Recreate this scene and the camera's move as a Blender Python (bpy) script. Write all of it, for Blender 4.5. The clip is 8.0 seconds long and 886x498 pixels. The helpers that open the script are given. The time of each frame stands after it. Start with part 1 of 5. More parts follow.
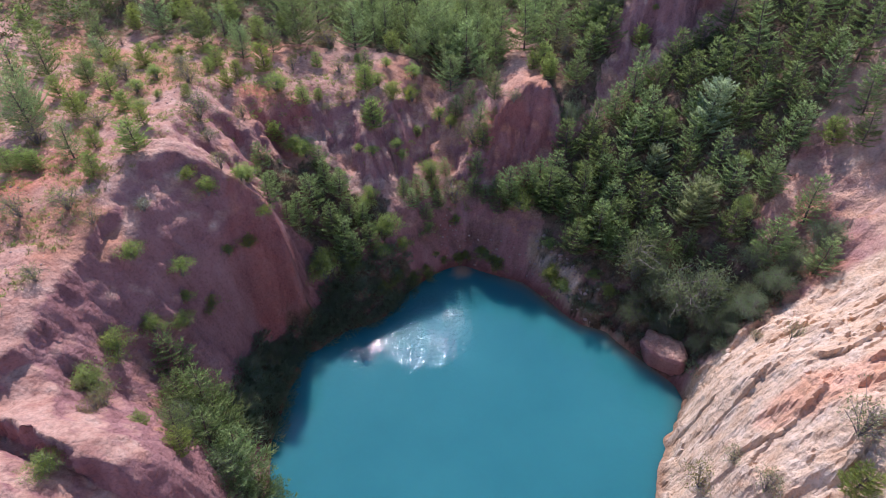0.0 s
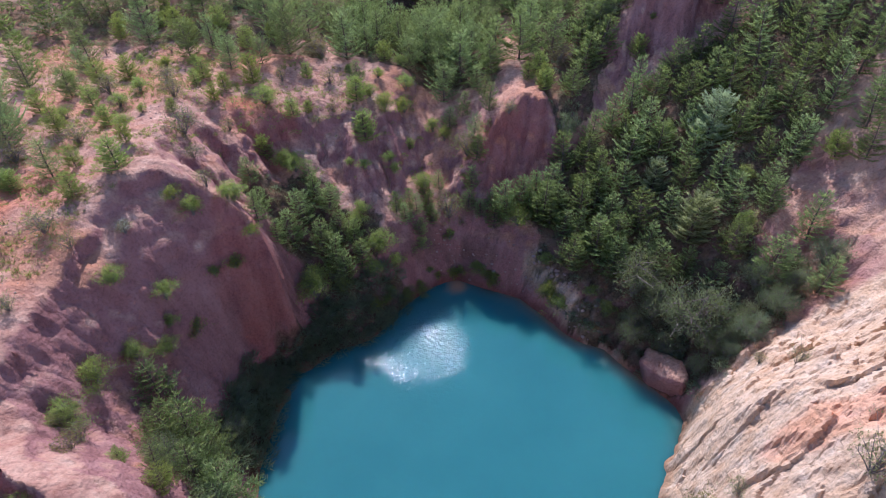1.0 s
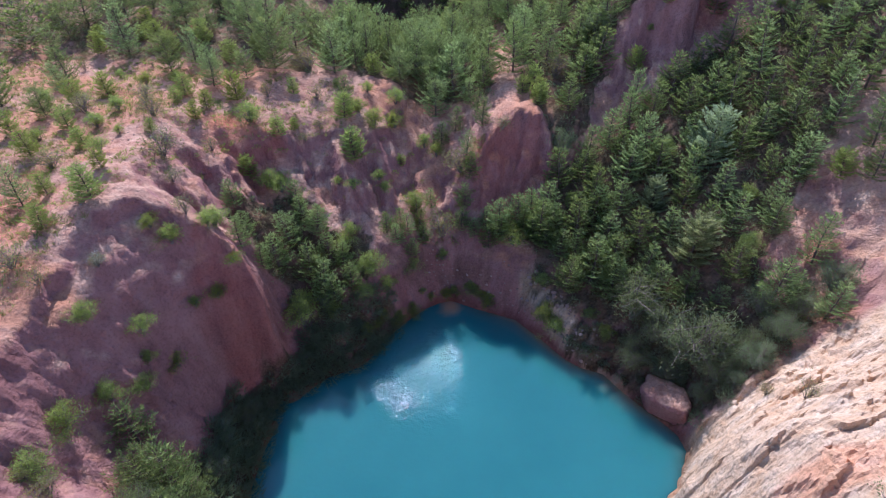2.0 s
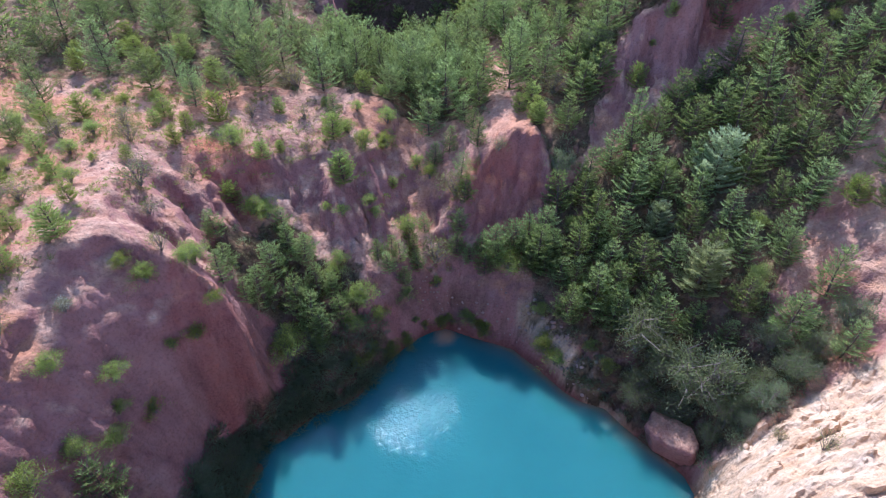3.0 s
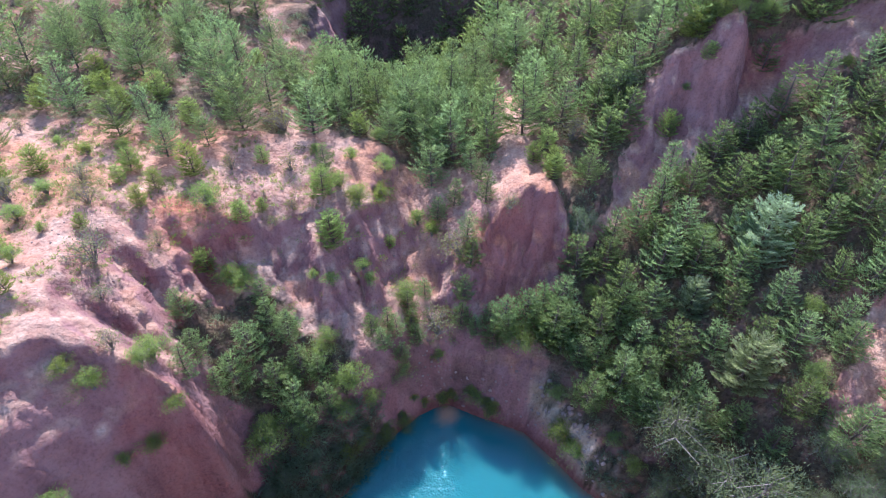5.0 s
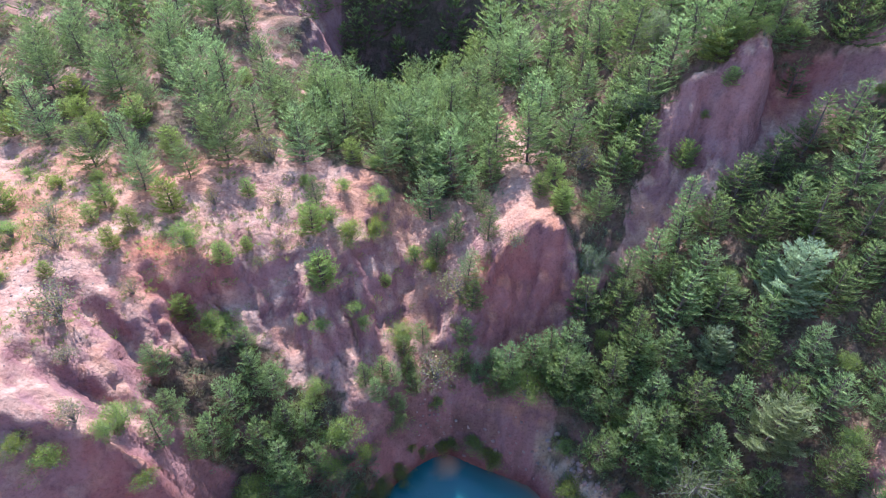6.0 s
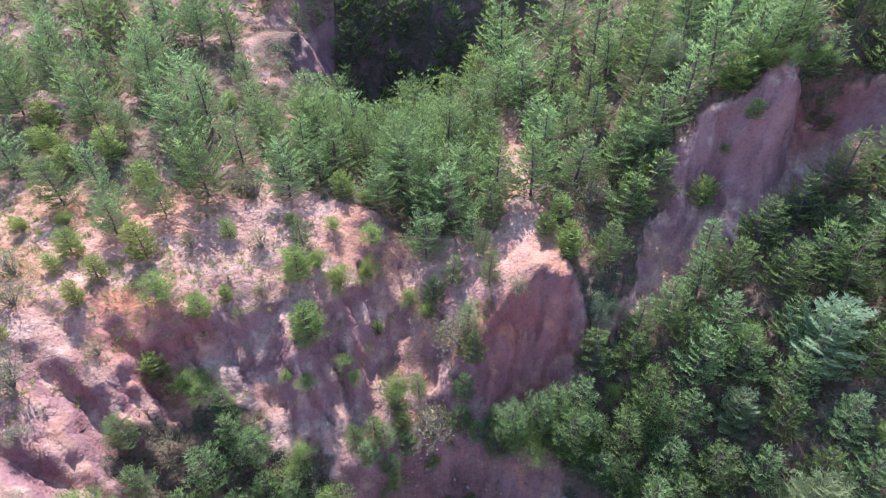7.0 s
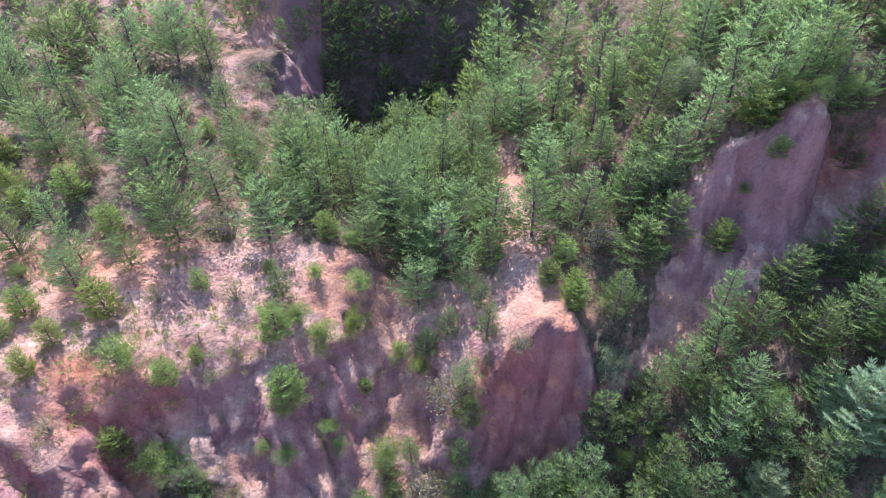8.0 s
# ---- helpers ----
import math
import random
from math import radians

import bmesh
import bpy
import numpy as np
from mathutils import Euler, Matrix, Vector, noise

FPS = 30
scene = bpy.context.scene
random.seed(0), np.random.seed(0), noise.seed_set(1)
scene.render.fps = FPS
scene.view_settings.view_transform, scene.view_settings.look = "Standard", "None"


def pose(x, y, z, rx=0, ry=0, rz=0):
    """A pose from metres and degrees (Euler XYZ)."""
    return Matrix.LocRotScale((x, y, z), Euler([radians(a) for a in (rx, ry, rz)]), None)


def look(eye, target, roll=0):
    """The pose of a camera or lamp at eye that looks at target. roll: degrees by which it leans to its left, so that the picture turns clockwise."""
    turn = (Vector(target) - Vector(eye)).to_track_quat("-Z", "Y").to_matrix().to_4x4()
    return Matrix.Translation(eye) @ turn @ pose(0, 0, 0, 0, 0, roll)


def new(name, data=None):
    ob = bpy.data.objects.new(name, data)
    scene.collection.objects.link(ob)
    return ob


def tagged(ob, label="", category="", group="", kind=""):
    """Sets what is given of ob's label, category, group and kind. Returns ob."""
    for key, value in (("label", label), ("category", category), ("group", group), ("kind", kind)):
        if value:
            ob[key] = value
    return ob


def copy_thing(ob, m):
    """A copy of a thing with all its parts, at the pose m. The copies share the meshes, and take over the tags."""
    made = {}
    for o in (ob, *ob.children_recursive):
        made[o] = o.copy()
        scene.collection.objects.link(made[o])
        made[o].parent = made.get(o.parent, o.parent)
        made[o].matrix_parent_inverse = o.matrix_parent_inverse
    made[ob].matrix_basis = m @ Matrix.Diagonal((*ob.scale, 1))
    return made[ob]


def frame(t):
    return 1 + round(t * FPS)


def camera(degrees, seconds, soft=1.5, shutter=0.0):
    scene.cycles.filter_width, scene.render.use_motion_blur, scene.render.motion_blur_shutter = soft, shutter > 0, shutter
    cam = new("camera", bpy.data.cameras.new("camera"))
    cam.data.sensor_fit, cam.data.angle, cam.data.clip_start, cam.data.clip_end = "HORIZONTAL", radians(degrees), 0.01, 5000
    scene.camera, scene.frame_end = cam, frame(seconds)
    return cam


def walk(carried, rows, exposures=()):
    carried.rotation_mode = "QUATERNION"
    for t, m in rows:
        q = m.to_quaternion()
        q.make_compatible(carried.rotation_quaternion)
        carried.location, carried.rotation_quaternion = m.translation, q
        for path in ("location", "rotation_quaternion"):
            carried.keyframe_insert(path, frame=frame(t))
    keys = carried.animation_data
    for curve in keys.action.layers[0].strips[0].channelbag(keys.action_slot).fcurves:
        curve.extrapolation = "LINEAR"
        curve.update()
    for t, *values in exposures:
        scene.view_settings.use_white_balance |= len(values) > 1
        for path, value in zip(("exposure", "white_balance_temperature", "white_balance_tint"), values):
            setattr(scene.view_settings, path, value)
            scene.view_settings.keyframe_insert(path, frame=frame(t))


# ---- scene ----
cam = camera(76.9, 8.0, soft=0.95)
METRES, EYE, TILT, LEAN, TURN = 32.0, 40.2, -40.0, 0.0, 0.0
ROWS = [
    (0.0, 0.0, 0.0, 0.0, 0.0, 0.0, -0.0),
    (0.5, 0.0033, 0.0193, 0.0211, -0.19, 0.01, 0.1),
    (1.0, 0.0077, 0.0429, 0.0463, -0.37, 0.06, 0.27),
    (1.5, 0.012, 0.0706, 0.0762, -0.59, 0.05, 0.49),
    (3.0, 0.0301, 0.1778, 0.1938, -1.08, -0.13, 1.04),
    (3.5, 0.0345, 0.2219, 0.2387, -0.96, -0.17, 0.87),
    (4.0, 0.0365, 0.2688, 0.2865, -0.83, -0.3, 0.7),
    (4.5, 0.0382, 0.3176, 0.3359, -0.7, -0.42, 0.59),
    (6.0, 0.0478, 0.4721, 0.4928, -0.45, -0.96, 0.54),
    (6.5, 0.0519, 0.5259, 0.5468, -0.44, -1.11, 0.59),
    (7.0, 0.0571, 0.5808, 0.6026, -0.43, -1.36, 0.68),
    (7.5, 0.0638, 0.638, 0.6576, -0.39, -1.56, 0.75),
    (8.0, 0.0709, 0.6956, 0.7138, -0.6, -1.82, 1.12),
]
walk(cam, [(t, pose(0, 0, EYE, TILT, LEAN, TURN) @ pose(METRES * x, METRES * y, METRES * z, 90 + pitch, roll, yaw)) for t, x, y, z, yaw, pitch, roll in ROWS],
     exposures=[(0.0, 0.30, 5780, 28), (1.5, 0.32, 5620, 26), (3.5, 0.82, 5400, 21), (4.5, 1.04, 5330, 20), (6.5, 1.11, 5330, 19), (8.0, 1.12, 5380, 20)])

# ---- light: high sun ahead of the flight, clear sky ----
SUN_EL, SUN_AZ = 48.0, -12.0  # degrees; azimuth clockwise from +y
world = bpy.data.worlds.new("world")
scene.world = world
world.use_nodes = True
wn = world.node_tree.nodes
sky = wn.new("ShaderNodeTexSky")
sky.sky_type = "NISHITA"
sky.sun_disc = False
sky.sun_elevation, sky.sun_rotation = radians(SUN_EL), radians(SUN_AZ)
sky.air_density, sky.dust_density = 1.0, 0.1
wn["Background"].inputs["Strength"].default_value = 0.15
world.node_tree.links.new(sky.outputs["Color"], wn["Background"].inputs["Color"])
sun = new("sun", bpy.data.lights.new("sun", "SUN"))
sun.data.energy, sun.data.angle, sun.data.color = 4.6, radians(0.6), (1.0, 0.95, 0.87)
sdir = Vector((math.sin(radians(SUN_AZ)) * math.cos(radians(SUN_EL)), math.cos(radians(SUN_AZ)) * math.cos(radians(SUN_EL)), math.sin(radians(SUN_EL))))
sun.matrix_world = look(sdir * 200, (0, 0, 0))


# ---- noise and landform arithmetic ----
PERM = np.random.RandomState(7).permutation(256)
PERM = np.concatenate([PERM, PERM, PERM])
GRAD = np.random.RandomState(8).normal(size=(256, 3))
GRAD /= np.linalg.norm(GRAD, axis=1)[:, None]


def perlin(x, y, z=0.0):
    """Gradient noise, about -0.7 to 0.7, on arrays."""
    x, y, z = np.broadcast_arrays(np.asarray(x, float), np.asarray(y, float), np.asarray(z, float))
    xi, yi, zi = np.floor(x).astype(int), np.floor(y).astype(int), np.floor(z).astype(int)
    xf, yf, zf = x - xi, y - yi, z - zi
    u, v, w = (f * f * f * (f * (f * 6 - 15) + 10) for f in (xf, yf, zf))
    total = 0.0
    for a in (0, 1):
        for b in (0, 1):
            for c in (0, 1):
                h = PERM[PERM[PERM[(xi + a) & 255] + ((yi + b) & 255)] + ((zi + c) & 255)]
                g = GRAD[h]
                d = g[..., 0] * (xf - a) + g[..., 1] * (yf - b) + g[..., 2] * (zf - c)
                total = total + d * (u if a else 1 - u) * (v if b else 1 - v) * (w if c else 1 - w)
    return total


def fbm(x, y, z=0.0, octaves=4):
    total, amp, f = 0.0, 1.0, 1.0
    for i in range(octaves):
        total = total + amp * perlin(x * f + 17.3 * i, y * f - 9.1 * i, np.asarray(z) * f)
        amp, f = amp * 0.5, f * 2.03
    return total


def step01(a, b, x):
    t = np.clip((x - a) / (b - a), 0, 1)
    return t * t * (3 - 2 * t)


# ---- the lie of the land: break lines of the old pit, metres above the pond ----
SHORE = [(2.2, 45.2), (0.9, 44.9), (-0.4, 44.2), (-1.1, 43.6), (-2.4, 42.4), (-3.2, 41.4), (-4.5, 40.1), (-5.1, 38.6), (-5.8, 37.4), (-7.2, 36.5), (-8.9, 35.9), (-10.6, 34.3), (-11.7, 32.8), (-13.2, 29), (-13.6, 24), (-12.7, 19), (-12, 15.4), (-10.5, 11.8), (-8.1, 8.6), (-5, 6.2), (-0.8, 4.7), (4, 4.3),
         (8.2, 5.7), (11.2, 8.7), (13.2, 12.6), (14.4, 15.8), (15.2, 18.4), (16.5, 22), (18.8, 25), (20.4, 28), (20.2, 29.4), (17.9, 32.3), (16.4, 34.2), (15.5, 35.7), (13.7, 36.4), (12.1, 37.9), (10.6, 39.9), (9.4, 41.3), (8.4, 42.5), (6.5, 43.3), (4.5, 44.1), (2.2, 45.2)]
POND_BED = [(-8, 28, -4), (0, 37, -4), (8, 35, -4.5), (13, 28, -4), (0, 20, -6), (9, 16, -4)]
FAR_BANK = [(-12, 39.5, 5), (-9, 40, 5.3), (-4.5, 42.8, 5.8), (-2.3, 45.2, 6), (1.6, 47.4, 5.4), (5.7, 45.6, 4.8), (8.5, 44.3, 4.8), (10.6, 42.3, 3.75), (13.9, 38.6, 2.8), (17, 37, 3.2), (20, 35, 3.6), (23, 34, 5.4)]
BLUFF_RIM = [(-27, 15, 15.2), (-23.8, 20, 15.6), (-23.4, 23.5, 15.9), (-23.7, 26.7, 15.9), (-22.9, 32.8, 17.4), (-22.2, 35.7, 18.5), (-20.5, 37.1, 18.1), (-17, 37.4, 16.1), (-14.8, 37, 14.6), (-13.3, 36.3, 13)]
BLUFF_BROW = [(-22.5, 20, 14.8), (-22.7, 23.5, 14.4), (-22.8, 26.2, 14.6), (-21.5, 32.3, 16.7), (-21.1, 35.2, 17.2), (-17.6, 36.6, 15), (-14.6, 36.3, 13.2), (-13.3, 35.7, 11.6)]
BLUFF_MID = [(-13.1, 35.7, 8.6), (-14.6, 35.4, 9), (-16.2, 34.2, 9.6), (-18.4, 32.4, 10), (-18.9, 30.4, 9.8), (-19.3, 28.2, 9.4), (-21.3, 24.4, 10.2)]
BLUFF_TOE = [(-12.4, 38, 4), (-12.7, 35.6, 3.2), (-14.4, 34.8, 3), (-16, 33.6, 3.2), (-16.8, 30.5, 3.6), (-17.4, 27.5, 5), (-18.6, 24.5, 5.8), (-20, 21.8, 9.5), (-22, 20.5, 12.5)]
WEST_KNOLL = [(-26, 16.6, 15), (-22.2, 18.4, 14.2), (-19.6, 17, 14), (-18.2, 17, 13.6), (-16.6, 17.2, 12.2), (-14.6, 18.4, 7)]
KNOLL_TOP = [(-25, 11.5, 15.4), (-21.5, 13, 15), (-19.2, 14.4, 14.8), (-18, 15.6, 14.2), (-16, 15, 13), (-14.2, 15.6, 10.4)]
WEST_GULLY = [(-20.3, 20, 11), (-17.5, 22.3, 5.2), (-15, 23.2, 1.6)]
WEST_PLATEAU = [(-33, 25, 16.8), (-27, 28, 16.8), (-27.4, 33, 17.8), (-28, 37, 17.6), (-31, 40, 18), (-30, 46, 18.2), (-23.4, 45, 18.2), (-21.6, 49.4, 17.8), (-20.8, 54.9, 17.6), (-26.6, 56, 18.4), (-38, 56, 17.8), (-33, 62, 17.5)]
RIM_SPUR = [(-23, 40, 18.9), (-21.2, 42.4, 18.3), (-19, 44.6, 15.4), (-17.6, 46, 15.3)]
WEST_POCKET = [(-18, 41.2, 15.2), (-15.5, 43.2, 12), (-12.5, 42.5, 9), (-9, 43, 7)]
WALL_RIM = [(-17.6, 46.2, 15.4), (-16.6, 49, 15.8), (-14.6, 51, 15.7), (-12.4, 51.5, 15.1), (-10.4, 52.4, 15.1), (-8.4, 53, 14.9), (-6.9, 52.6, 14.5), (-5.4, 53.6, 14.5), (-3.8, 55.6, 14)]
WALL_FACE = [(-14.2, 49.6, 13.4), (-12.2, 49.8, 12.9), (-10, 50.2, 13.2), (-7.8, 50.3, 13), (-5.9, 51, 12.6), (-4.1, 51.9, 11.8)]
WALL_FOOT = [(-13.5, 45.7, 11.3), (-9.4, 47, 10.4), (-7.5, 48, 11.4), (-6.6, 45, 8.8), (-5.1, 48.2, 9.7), (-3.6, 49.7, 10), (-2.7, 47, 8), (-2.5, 51.5, 9.7)]
WALL_BACK = [(-18, 57, 17.5), (-12.3, 57.3, 16.4), (-7, 60.4, 16.4), (-4.9, 59.2, 15.8), (-3.6, 62.2, 16.2)]
CENTRE_GULLY = [(0.4, 48.5, 6.8), (-0.4, 52, 9), (-0.5, 55.4, 11.6), (-1.4, 58.9, 13.7), (-1, 64, 14.8)]
GULLY_LIP = [(2.2, 48.5, 7), (3.2, 50.6, 10.6), (4.6, 53, 12.8), (5, 57, 14.6)]
BUTTRESS_TOP = [(4.8, 51.6, 12.2), (5.8, 52.6, 13.6), (6.6, 53.2, 14.6), (7.7, 54, 15.2), (8.9, 54.3, 15.6), (10, 54.3, 15.8), (11.1, 54, 15.6), (11.8, 52.9, 14.6), (12, 51.8, 13.2)]
BUTTRESS_CAP = [(7.5, 55.6, 15.6), (8.8, 55.7, 16), (10.2, 56.2, 16)]
BUTTRESS_FACE = [(6.1, 50.9, 11), (7.5, 51.3, 10.7), (9, 51.5, 10.8), (10.4, 51.3, 11.1), (11.5, 50.9, 11.2)]
BUTTRESS_BROW = [(6.6, 52.4, 13.2), (8, 53.2, 13.7), (9.4, 53.4, 13.9), (10.9, 53, 13.7)]
BUTTRESS_FOOT = [(5.2, 49.4, 8.4), (7, 49.2, 7.9), (8.8, 49.2, 8.4), (10.6, 49.2, 9)]
CENTRE_RIDGE = [(8.5, 57.5, 15.9), (7.6, 60.3, 16.2), (8, 68.3, 16.4), (10, 72, 16.8)]
EAST_GULLY = [(12.5, 52.5, 12.2), (14, 54.5, 13.8), (15.5, 58, 16.5), (14.5, 62, 17.2)]
EAST_LOW = [(11, 47, 7.2), (15, 44.3, 6.8), (19, 42.6, 8), (21.4, 39.5, 8.4), (25, 37, 10.3), (28.2, 38.3, 12.8)]
EAST_MID = [(13, 51, 10.4), (17.5, 48.6, 11.4), (21.7, 46.6, 12), (25.6, 44.5, 14), (29, 42, 14), (32.9, 40.5, 15.3)]
EAST_HIGH = [(16, 52.2, 12.6), (20, 53, 15.2), (24, 51.6, 16.4), (29.5, 50.5, 18.4), (36.3, 46.6, 22.2)]
CLIFF_FOOT = [(16.8, 54.4, 14), (18.2, 56, 15.4), (21, 56.6, 17.8), (24, 57.2, 19.4), (26.6, 59, 20.6), (29.5, 60, 21.8)]
CLIFF_FACE = [(18.4, 58.6, 17.5), (19.8, 59.6, 19.4), (21.2, 59.6, 20.2), (22.8, 59, 20.8), (24.4, 59.2, 22.2), (25.8, 59.5, 22.8), (27.2, 61.8, 23), (29, 62.4, 24.2), (31, 62.6, 25.6)]
CLIFF_TOP = [(17.4, 62.4, 19), (19, 61.9, 20.6), (20, 62, 22.5), (21, 62.1, 24.1), (22.4, 62.2, 25.2), (23.8, 61.2, 26), (25, 60.8, 26.8), (26, 60.8, 26.7), (26.6, 62.4, 26.9), (27.4, 63.6, 27), (29.5, 64, 27.8), (32.5, 64, 29)]
EAST_BACK = [(16, 68, 20.5), (22.5, 67.5, 25.5), (28, 69, 28), (40, 70, 34)]
ROCK_CREST = [(18.2, 24.2, 4), (20.3, 25.6, 6.4), (22.7, 26.4, 8.8), (25.4, 26, 11), (28.5, 28, 11), (31.6, 31.6, 13), (34.5, 36.5, 15.6), (34.5, 39.5, 16.8)]
ROCK_FACE = [(17.6, 16.9, 8.8), (19.7, 17.9, 10.8), (19.8, 22.2, 10.2), (21.4, 21.5, 13.6), (24.7, 23.1, 14.4), (21.8, 17.7, 14.8), (23, 12, 16.8), (16.5, 12, 8.4)]
ROCK_GULLY = [(20.8, 28.9, 2.6), (22.6, 30, 5), (25, 31, 7), (28, 33, 9.6), (30.5, 35.4, 11.4)]
EAST_HILL = [(30, 15, 20), (38, 30, 20), (42, 42, 24), (46, 55, 32)]
NORTH_WOOD = [(-14.6, 68.3, 17.6), (-21.6, 67.4, 19.4), (-15.2, 79, 17.8), (-17, 85, 19.6), (-12.5, 88, 20.4), (-4.5, 78, 13), (-1.5, 84, 10), (4, 84, 15.5), (9, 84, 17.6), (15.4, 77, 20)]
NORTH_RAVINE = [(-8, 88, 9), (-4, 92, 6.5), (0, 96, 7), (3.5, 90, 9.5), (-9, 94, 9)]
FAR_SLOPE = [(-15, 103, 27), (0, 105, 26), (12, 103, 28), (24, 104, 31), (-32, 104, 27), (-31, 77, 20), (-26, 90, 20.5), (-45, 80, 20)]
OUTER = [(-58, 10, 18), (-58, 60, 19), (-58, 115, 28), (58, 5, 28), (58, 60, 42), (50, 115, 40), (0, 135, 42), (0, -15, 16), (-30, -5, 17), (28, -5, 20)]
LINES = [FAR_BANK, BLUFF_RIM, BLUFF_BROW, BLUFF_MID, BLUFF_TOE, WEST_KNOLL, KNOLL_TOP, WEST_GULLY, WEST_PLATEAU, RIM_SPUR, WEST_POCKET, WALL_RIM, WALL_FACE, WALL_BACK, CENTRE_GULLY, GULLY_LIP, BUTTRESS_TOP, BUTTRESS_CAP, BUTTRESS_BROW, BUTTRESS_FACE,
         BUTTRESS_FOOT, CENTRE_RIDGE, EAST_GULLY, EAST_LOW, EAST_MID, EAST_HIGH, CLIFF_FOOT, CLIFF_FACE, CLIFF_TOP, EAST_BACK, ROCK_CREST, ROCK_GULLY, EAST_HILL]
SPOTS = [POND_BED, WALL_FOOT, ROCK_FACE, NORTH_WOOD, NORTH_RAVINE, FAR_SLOPE, OUTER]


def walk_line(line, gap):
    """Points every gap metres along a line of points."""
    out = []
    for a, b in zip(line[:-1], line[1:]):
        a, b = np.array(a, float), np.array(b, float)
        n = max(1, int(np.ceil(np.linalg.norm((b - a)[:2]) / gap)))
        out += [a + (b - a) * k / n for k in range(n)]
    return out + [np.array(line[-1], float)]


def surface():
    """The smooth sheet through the break lines: weights of a polyharmonic spline."""
    pts = [p for line in LINES for p in walk_line(line, 1.6)] + [np.array(p, float) for s in SPOTS for p in s]
    rim = walk_line([(x, y, 0.0) for x, y in SHORE], 1.2)
    mid = np.array([2.0, 28.0, 0.0])
    pts += rim + [p + (mid - p) * 1.3 / np.linalg.norm(mid - p) - np.array([0, 0, 1.0]) for p in rim]
    pts = np.array(pts)
    xy, n = pts[:, :2], len(pts)
    k = np.linalg.norm(xy[:, None] - xy[None], axis=2)
    k += np.eye(n) * -0.12
    poly = np.column_stack([np.ones(n), xy])
    m = np.block([[k, poly], [poly.T, np.zeros((3, 3))]])
    w = np.linalg.solve(m, np.concatenate([pts[:, 2], np.zeros(3)]))
    return xy, w


SPLINE = surface()


def base_height(x, y):
    xy, w = SPLINE
    x, y = np.clip(np.asarray(x, float), -58, 58), np.clip(np.asarray(y, float), -15, 132)
    shape, x, y = x.shape, x.ravel(), y.ravel()
    out = np.empty(len(x))
    for i in range(0, len(x), 8000):
        px, py = x[i:i + 8000], y[i:i + 8000]
        d = np.sqrt((px[:, None] - xy[None, :, 0]) ** 2 + (py[:, None] - xy[None, :, 1]) ** 2)
        out[i:i + 8000] = d @ w[:-3] + w[-3] + w[-2] * px + w[-1] * py
    return out.reshape(shape)


def steepness(x, y, e=0.6):
    gx = (base_height(x + e, y) - base_height(x - e, y)) / (2 * e)
    gy = (base_height(x, y + e) - base_height(x, y - e)) / (2 * e)
    return gx, gy


# ribs and runnels on the cuts: from, to, height, breadth
RIBS = [((-22.4, 46.8), (-16.4, 43.8), -1.4, 0.7), ((-22, 41.8), (-17, 40), -1.3, 0.65), ((-22, 44.2), (-16.5, 42), 0.6, 0.8), ((-19, 49.8), (-14.5, 46.8), -1.1, 0.6),
        ((-12.8, 53.4), (-9.4, 46.8), -1.0, 0.6), ((-6.6, 54.4), (-4.4, 48), -1.1, 0.6), ((-3.6, 57.4), (-2, 50), -0.9, 0.7), ((-15.8, 52), (-12, 47), 0.5, 0.6), ((-25, 38.5), (-21, 39.4), -0.7, 0.6), ((-23.5, 50.5), (-18.6, 47.6), -0.8, 0.6),
        ((19.6, 61.6), (18.0, 57), 0.5, 0.8), ((22.8, 62.6), (20.9, 57.8), -2.1, 0.6), ((25.4, 60.9), (23.2, 57.8), 1.4, 0.9), ((20.4, 62), (18.6, 57.4), 0.7, 0.5), ((27.2, 63), (25.6, 58.2), -1.6, 0.7), ((20.6, 61.8), (19.4, 58), -0.35, 0.4), ((24, 61.2), (22.2, 58), -0.4, 0.4),
        ((6.9, 53.6), (7.0, 50), 0.3, 0.45), ((8.4, 54), (8.2, 50), -0.3, 0.5), ((11.6, 40.6), (14.0, 37.0), 0.8, 0.7), ((-12, 50.6), (-9.2, 46.5), 0.55, 0.6), ((-8.8, 51.8), (-6.4, 47), 0.65, 0.6),
        ((-10.4, 51.2), (-7.8, 46.5), -0.6, 0.6), ((-6.8, 51.4), (-4.4, 47.6), -0.75, 0.6), ((-5.2, 52.6), (-3, 48.6), 0.5, 0.5), ((-20.6, 42), (-15.6, 41), 0.6, 0.6),
        ((-20, 40.6), (-15.4, 40), -0.6, 0.6), ((-19, 45), (-15, 44.2), 0.7, 0.7), ((-19.4, 43.6), (-15, 42.6), -0.7, 0.6), ((-17, 48.6), (-13.6, 45.6), -0.5, 0.6)]


def ribbing(x, y):
    total = np.zeros(np.shape(x))
    for (ax, ay), (bx, by), high, broad in RIBS:
        dx, dy = bx - ax, by - ay
        t = np.clip(((x - ax) * dx + (y - ay) * dy) / (dx * dx + dy * dy), 0, 1)
        d2 = (x - ax - t * dx) ** 2 + (y - ay - t * dy) ** 2
        total = total + high * np.exp(-d2 / broad ** 2) * np.sin(np.pi * np.clip(t * 0.9 + 0.08, 0, 1))
    return total


